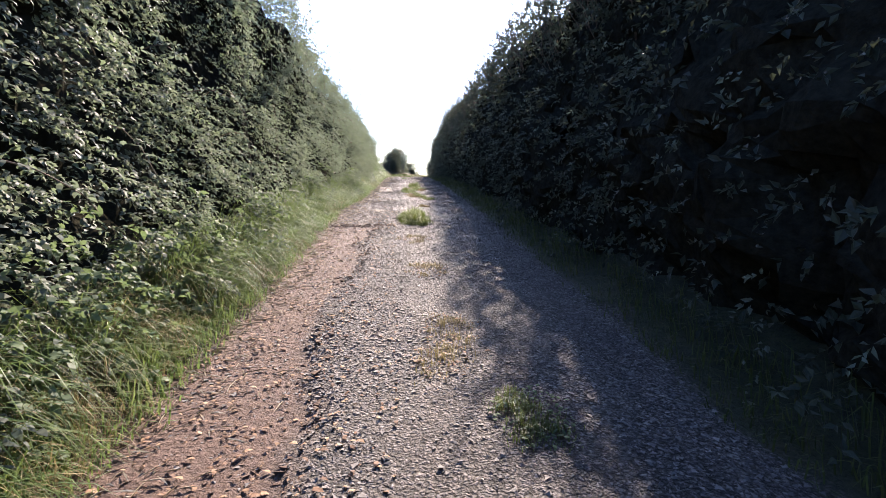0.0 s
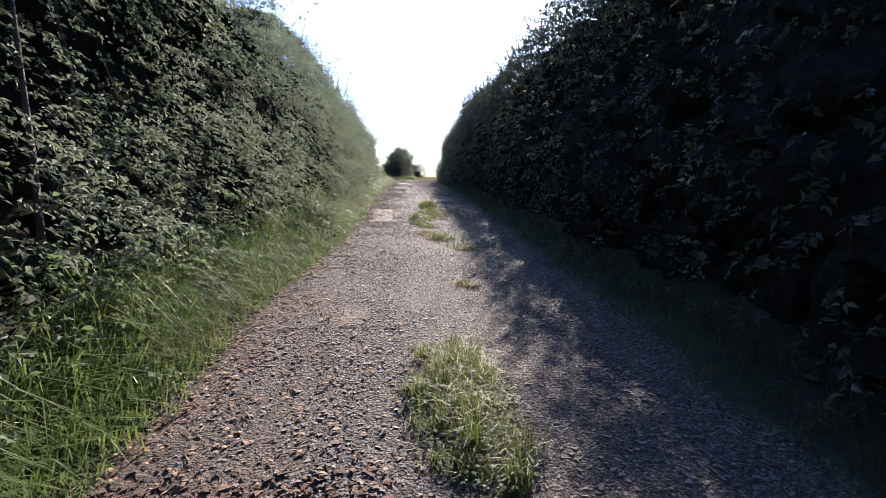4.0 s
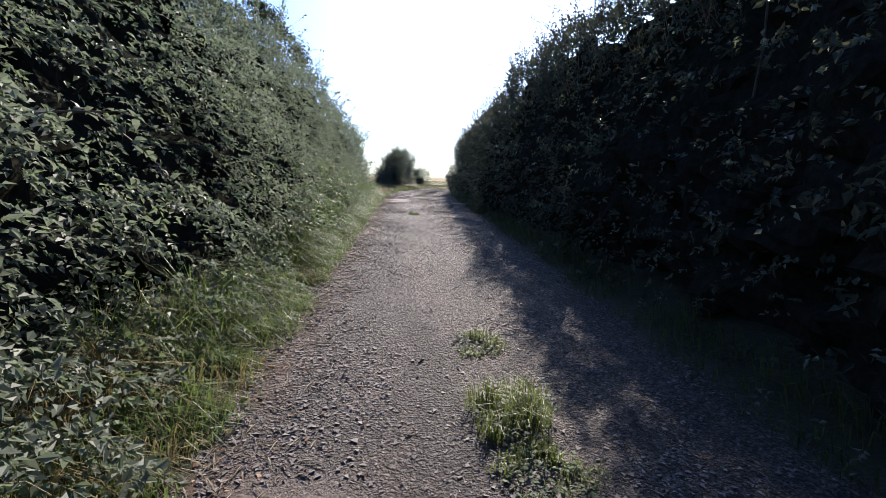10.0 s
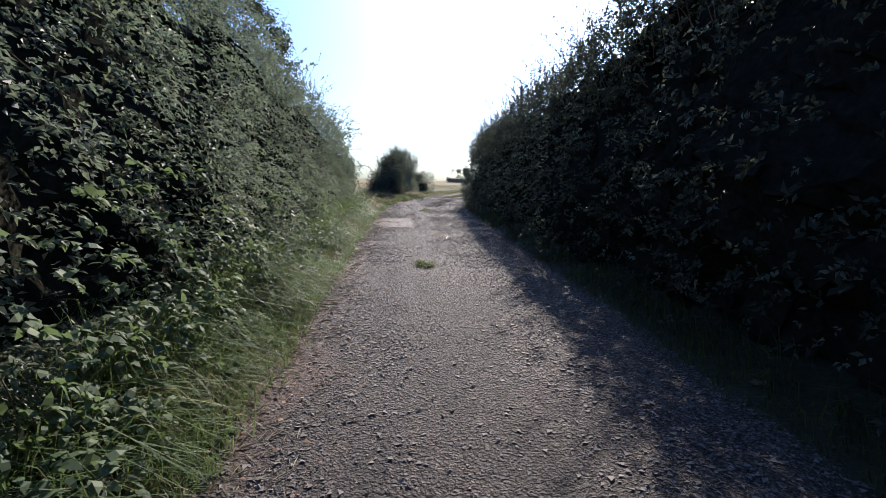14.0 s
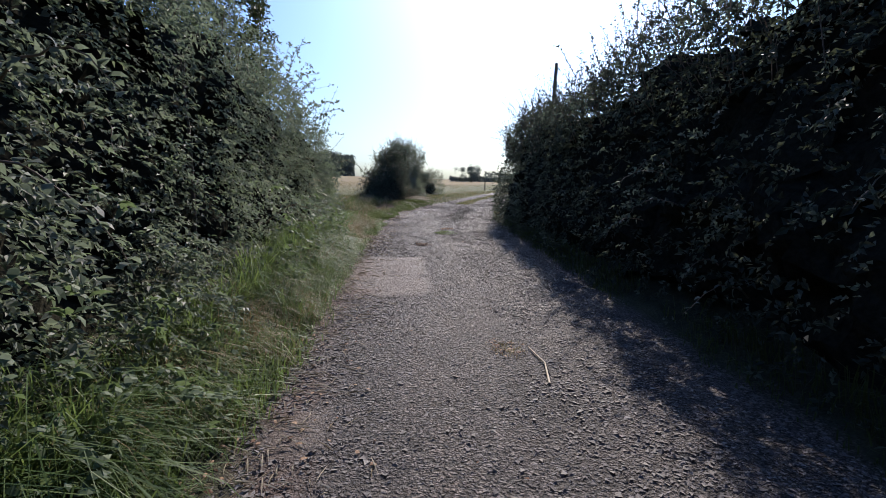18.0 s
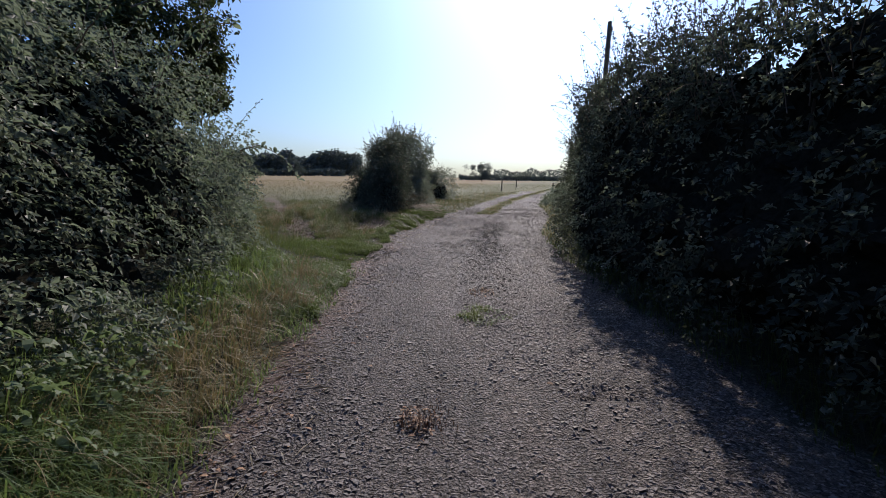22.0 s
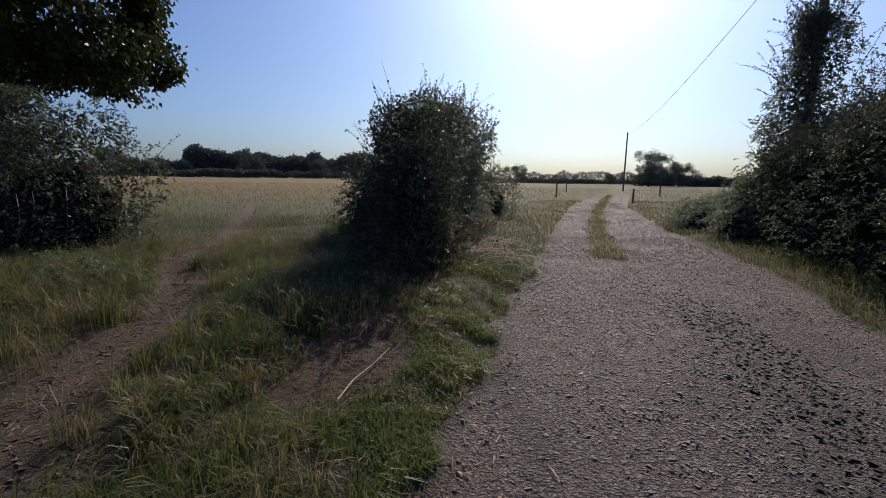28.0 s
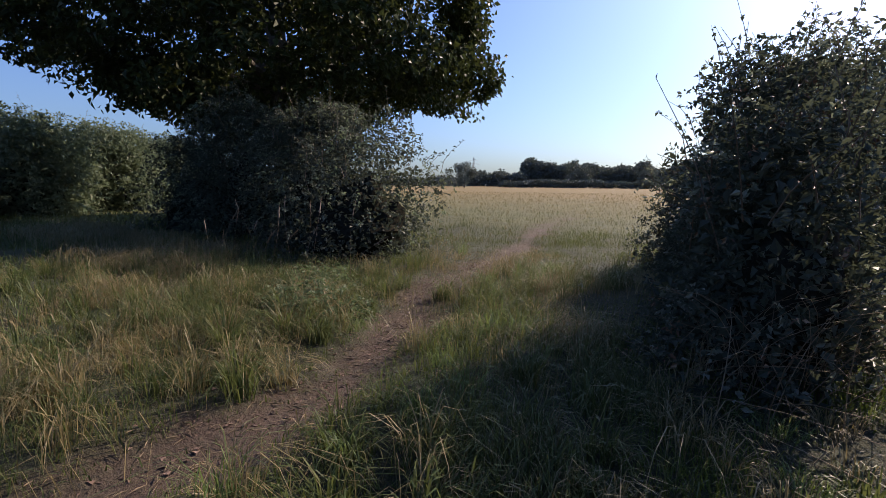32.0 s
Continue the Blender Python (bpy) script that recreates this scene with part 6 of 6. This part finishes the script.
for k in range(16):
    x, y = -5.2 - RNG.random() * 2.6, 55.6 + RNG.random() * 1.4
    z, h = gz(x, y), RNG.uniform(0.8, 1.35)
    d = np.array([RNG.normal() * 0.22 + 0.1, RNG.normal() * 0.15, 1.0])
    s = np.linspace(0, 1, 8)[:, None]
    pts = np.array([[x, y, z]]) + d * s * h + np.array([[0.22 * RNG.normal(), 0.1, -0.12]]) * s ** 3
    owner = thing("dry_stalk", (x, y, z), "tall thin dry grass stalk with a seed head", "grass stalk", "seeding stalks")
    mesh_part("stalk", tubes_mesh("stalk", [(pts, np.linspace(0.003, 0.0015, 8))], 4), CANE, owner)
    mesh_part("seed_head", tubes_mesh("seed_head", [(pts[-2:] + np.array([[0, 0, 0.0], [0.01, 0, 0.05]]), [0.009, 0.003])], 5), CANE, owner)


n = 1900
y = 49.5 + 12 * RNG.random(n) ** 1.2
x = path_x(y) + RNG.normal(size=n) * 0.42
x[:200], y[:200] = RNG.normal(size=200) * 0.3 - 0.65, RNG.normal(size=200) * 0.5 + 52.9
a, L, z = RNG.normal(size=n) * 1.3 + 1.2, RNG.uniform(0.015, 0.075, n), ground_z(x, y) + 0.012
ends = np.stack([np.cos(a) * L, np.sin(a) * L, RNG.normal(size=n) * 0.012], 1)
mid = np.stack([x, y, z], 1)
side = np.stack([-np.sin(a), np.cos(a), 0 * a], 1) * 0.0016
lift = np.array([[0, 0, 0.008]])
sv = np.stack([mid - ends, mid + side + lift, mid + ends, mid - side + lift * 0.6], 1).reshape(-1, 3)
o = (np.arange(n) * 4)[:, None]
tagged(mesh_part("trodden_straw", raw_mesh("trodden_straw", sv, [np.concatenate([o + [[0, 3, 1]], o + [[1, 3, 2]], o + [[0, 1, 2]], o + [[0, 2, 3]]], 0)]), THATCH), "dry stalks trodden into the brown earth of the path", "straw", kind="stuff")

stems = thing("dead_stems", (0.0, 56.6, gz(0.0, 56.6)), "tangle of thin dead stems hanging out of the bramble", "dead plants")
tubes = []
for k in range(260):
    t = RNG.random()
    x, y = -0.75 + 1.55 * t + RNG.normal() * 0.15, 55.5 + 3.4 * t * t + RNG.normal() * 0.3
    z, h = gz(x, y), RNG.uniform(0.25, 1.35)
    d = np.array([RNG.normal() * 0.35 + 0.12, RNG.normal() * 0.35 - 0.2, 1.0])
    u = np.linspace(0, 1, 6)[:, None]
    tubes.append((np.array([[x, y, z - 0.02]]) + d * u * h + np.array([[RNG.normal() * 0.35, RNG.normal() * 0.35 - 0.1, -0.35 * h]]) * u ** 2.4, np.linspace(RNG.uniform(0.002, 0.004), 0.0012, 6)))
mesh_part("stem_growth", tubes_mesh("stem_growth", tubes, 3), THATCH, stems)["kind"] = "stuff"


def stick(pts, r, label, mat=STRAW):
    p = np.array([(x, y, gz(x, y) + r * 0.8 + dz) for x, y, dz in pts])
    owner = thing("fallen_stick", tuple(p[0]), label, "stick", "fallen sticks")
    mesh_part("twig", tubes_mesh("twig", [(p, np.linspace(r, r * 0.5, len(p)))], 6), mat, owner)


stick([(-0.72, 52.3, 0), (-0.66, 52.6, 0.03), (-0.55, 52.85, 0.02), (-0.45, 53.05, 0.05)], 0.007, "pale crooked fallen stick lying on the turf")
stick([(-0.78, 32.4, 0), (-0.68, 32.7, 0.01), (-0.72, 33.0, 0.02)], 0.006, "dry bent stick at the lane edge", CANE)
stick([(-0.62, 32.1, 0), (-0.55, 32.5, 0.02)], 0.008, "thin dry twig at the lane edge")
stick([(1.05, 35.6, 0), (1.12, 35.95, 0.01), (1.08, 36.3, 0.01)], 0.01, "pale curved stick on the stony lane")
stick([(1.75, 25.9, 0), (1.68, 26.3, 0.02), (1.62, 26.7, 0.02)], 0.007, "pale straight stick in the hedge shade")
stick([(-0.95, 47.8, 0), (-0.7, 47.95, 0.03), (-0.72, 48.2, 0.01)], 0.007, "dark crooked stick at the grass edge", BARK)


def arching_cane(base, direction, length, sag, leaf, mat, label):
    s = np.linspace(0, 1, 12)[:, None]
    pts = np.asarray(base) + np.asarray(direction) * s * length + np.array([0, 0, -sag]) * s ** 2.2 + np.cumsum(RNG.normal(size=(12, 3)) * 0.012, 0)
    owner = thing("bramble_cane", tuple(base), label, "bramble", "arching canes")
    mesh_part("stem", tubes_mesh("stem", [(pts, np.linspace(0.008, 0.0025, 12))], 5), CANE, owner)
    n = int(length * 34)
    t = RNG.uniform(0.08, 1, n)
    at = np.stack([np.interp(t, s[:, 0], pts[:, c]) for c in range(3)], 1)
    nm = unit(rand_dirs(n) * 0.5 + np.array([[0, 0.2, 1.0]]))
    al = rand_dirs(n) + np.asarray(direction) * 0.4
    L = leaf * RNG.uniform(0.6, 1.2, n)
    mesh_part("cane_foliage", leaf_mesh("cane_foliage", at, unit(al), nm, L, L * 0.6), mat, owner)["kind"] = "stuff"


for k in range(26):
    y = RNG.uniform(14, 50)
    p, nn = hedge_surface(RIGHT, np.array([y]), np.array([RNG.uniform(0.44, 0.56)]))
    arching_cane(p[0] - nn[0] * 0.1, (RNG.uniform(-0.8, 0.1), RNG.uniform(-0.5, 0.5), RNG.uniform(0.5, 1.0)), RNG.uniform(0.6, 1.3), RNG.uniform(0.2, 0.7), 0.05, SHADETHORN, "long leafy shoot arching above the dark hedge")
for k in range(22):
    y = RNG.uniform(8, 47)
    p, nn = hedge_surface(LEFT, np.array([y]), np.array([RNG.uniform(0.4, 0.56)]))
    arching_cane(p[0] - nn[0] * 0.1, (RNG.uniform(-0.1, 0.7), RNG.uniform(-0.4, 0.4), RNG.uniform(0.5, 1.1)), RNG.uniform(0.6, 1.2), RNG.uniform(0.1, 0.5), 0.07, HAZEL, "leafy shoot rising above the hedge top")
for base, way, L, sag in [((-2.95, 26.7, 5.2), (-0.1, 0.0, 1.0), 1.4, 0.1), ((-2.55, 27.2, 5.1), (0.05, 0.1, 1.0), 1.0, 0.1), ((-2.35, 27.9, 5.0), (0.25, 0.0, 1.0), 1.2, 0.2), ((-2.4, 45.4, 4.2), (0.75, -0.1, 0.6), 1.1, 0.3), ((-2.3, 44.6, 4.5), (0.8, 0.1, 0.5), 0.9, 0.3)]:
    arching_cane(base, way, L, sag, 0.095, HAZEL, "tall leafy shoot standing out above the hedge")
for base, way, L, sag in [((3.45, 42.0, 4.8), (-0.45, -0.1, 0.95), 1.2, 0.45), ((3.6, 41.2, 4.8), (-0.2, 0.2, 1.0), 1.0, 0.2), ((3.3, 38.5, 4.9), (-0.5, 0.0, 0.9), 0.9, 0.4), ((3.2, 27.8, 5.2), (-0.6, 0.1, 0.8), 1.0, 0.4), ((3.1, 24.5, 5.2), (-0.5, 0.0, 0.9), 1.0, 0.4)]:
    arching_cane(base, way, L, sag, 0.05, SHADETHORN, "long thorny shoot arching over the hedge top")
for y, u, L in [(37.2, 0.2, 0.7), (37.6, 0.26, 0.8), (38.0, 0.16, 0.6), (37.9, 0.3, 0.7), (36.6, 0.1, 0.6), (36.2, 0.06, 0.7), (34.9, 0.26, 0.6), (46.0, 0.2, 0.6), (45.2, 0.1, 0.5)]:
    p, nn = hedge_surface(RIGHT, np.array([y]), np.array([u]))
    arching_cane(p[0] - nn[0] * 0.2, (-0.9, -0.2, 0.5), L, 0.5, 0.055, BRAMBLE, "bramble cane leaning out of the dark hedge")
for k in range(40):
    y = RNG.uniform(0.5, 46)
    p, nn = hedge_surface(LEFT, np.array([y]), np.array([RNG.uniform(0.08, 0.36)]))
    arching_cane(p[0] - nn[0] * 0.15, (0.8, RNG.uniform(-0.7, 0.7), RNG.uniform(0.3, 0.9)), RNG.uniform(0.5, 1.0), RNG.uniform(0.5, 0.9), 0.075, BRAMBLE, "glossy bramble cane arching over the verge")
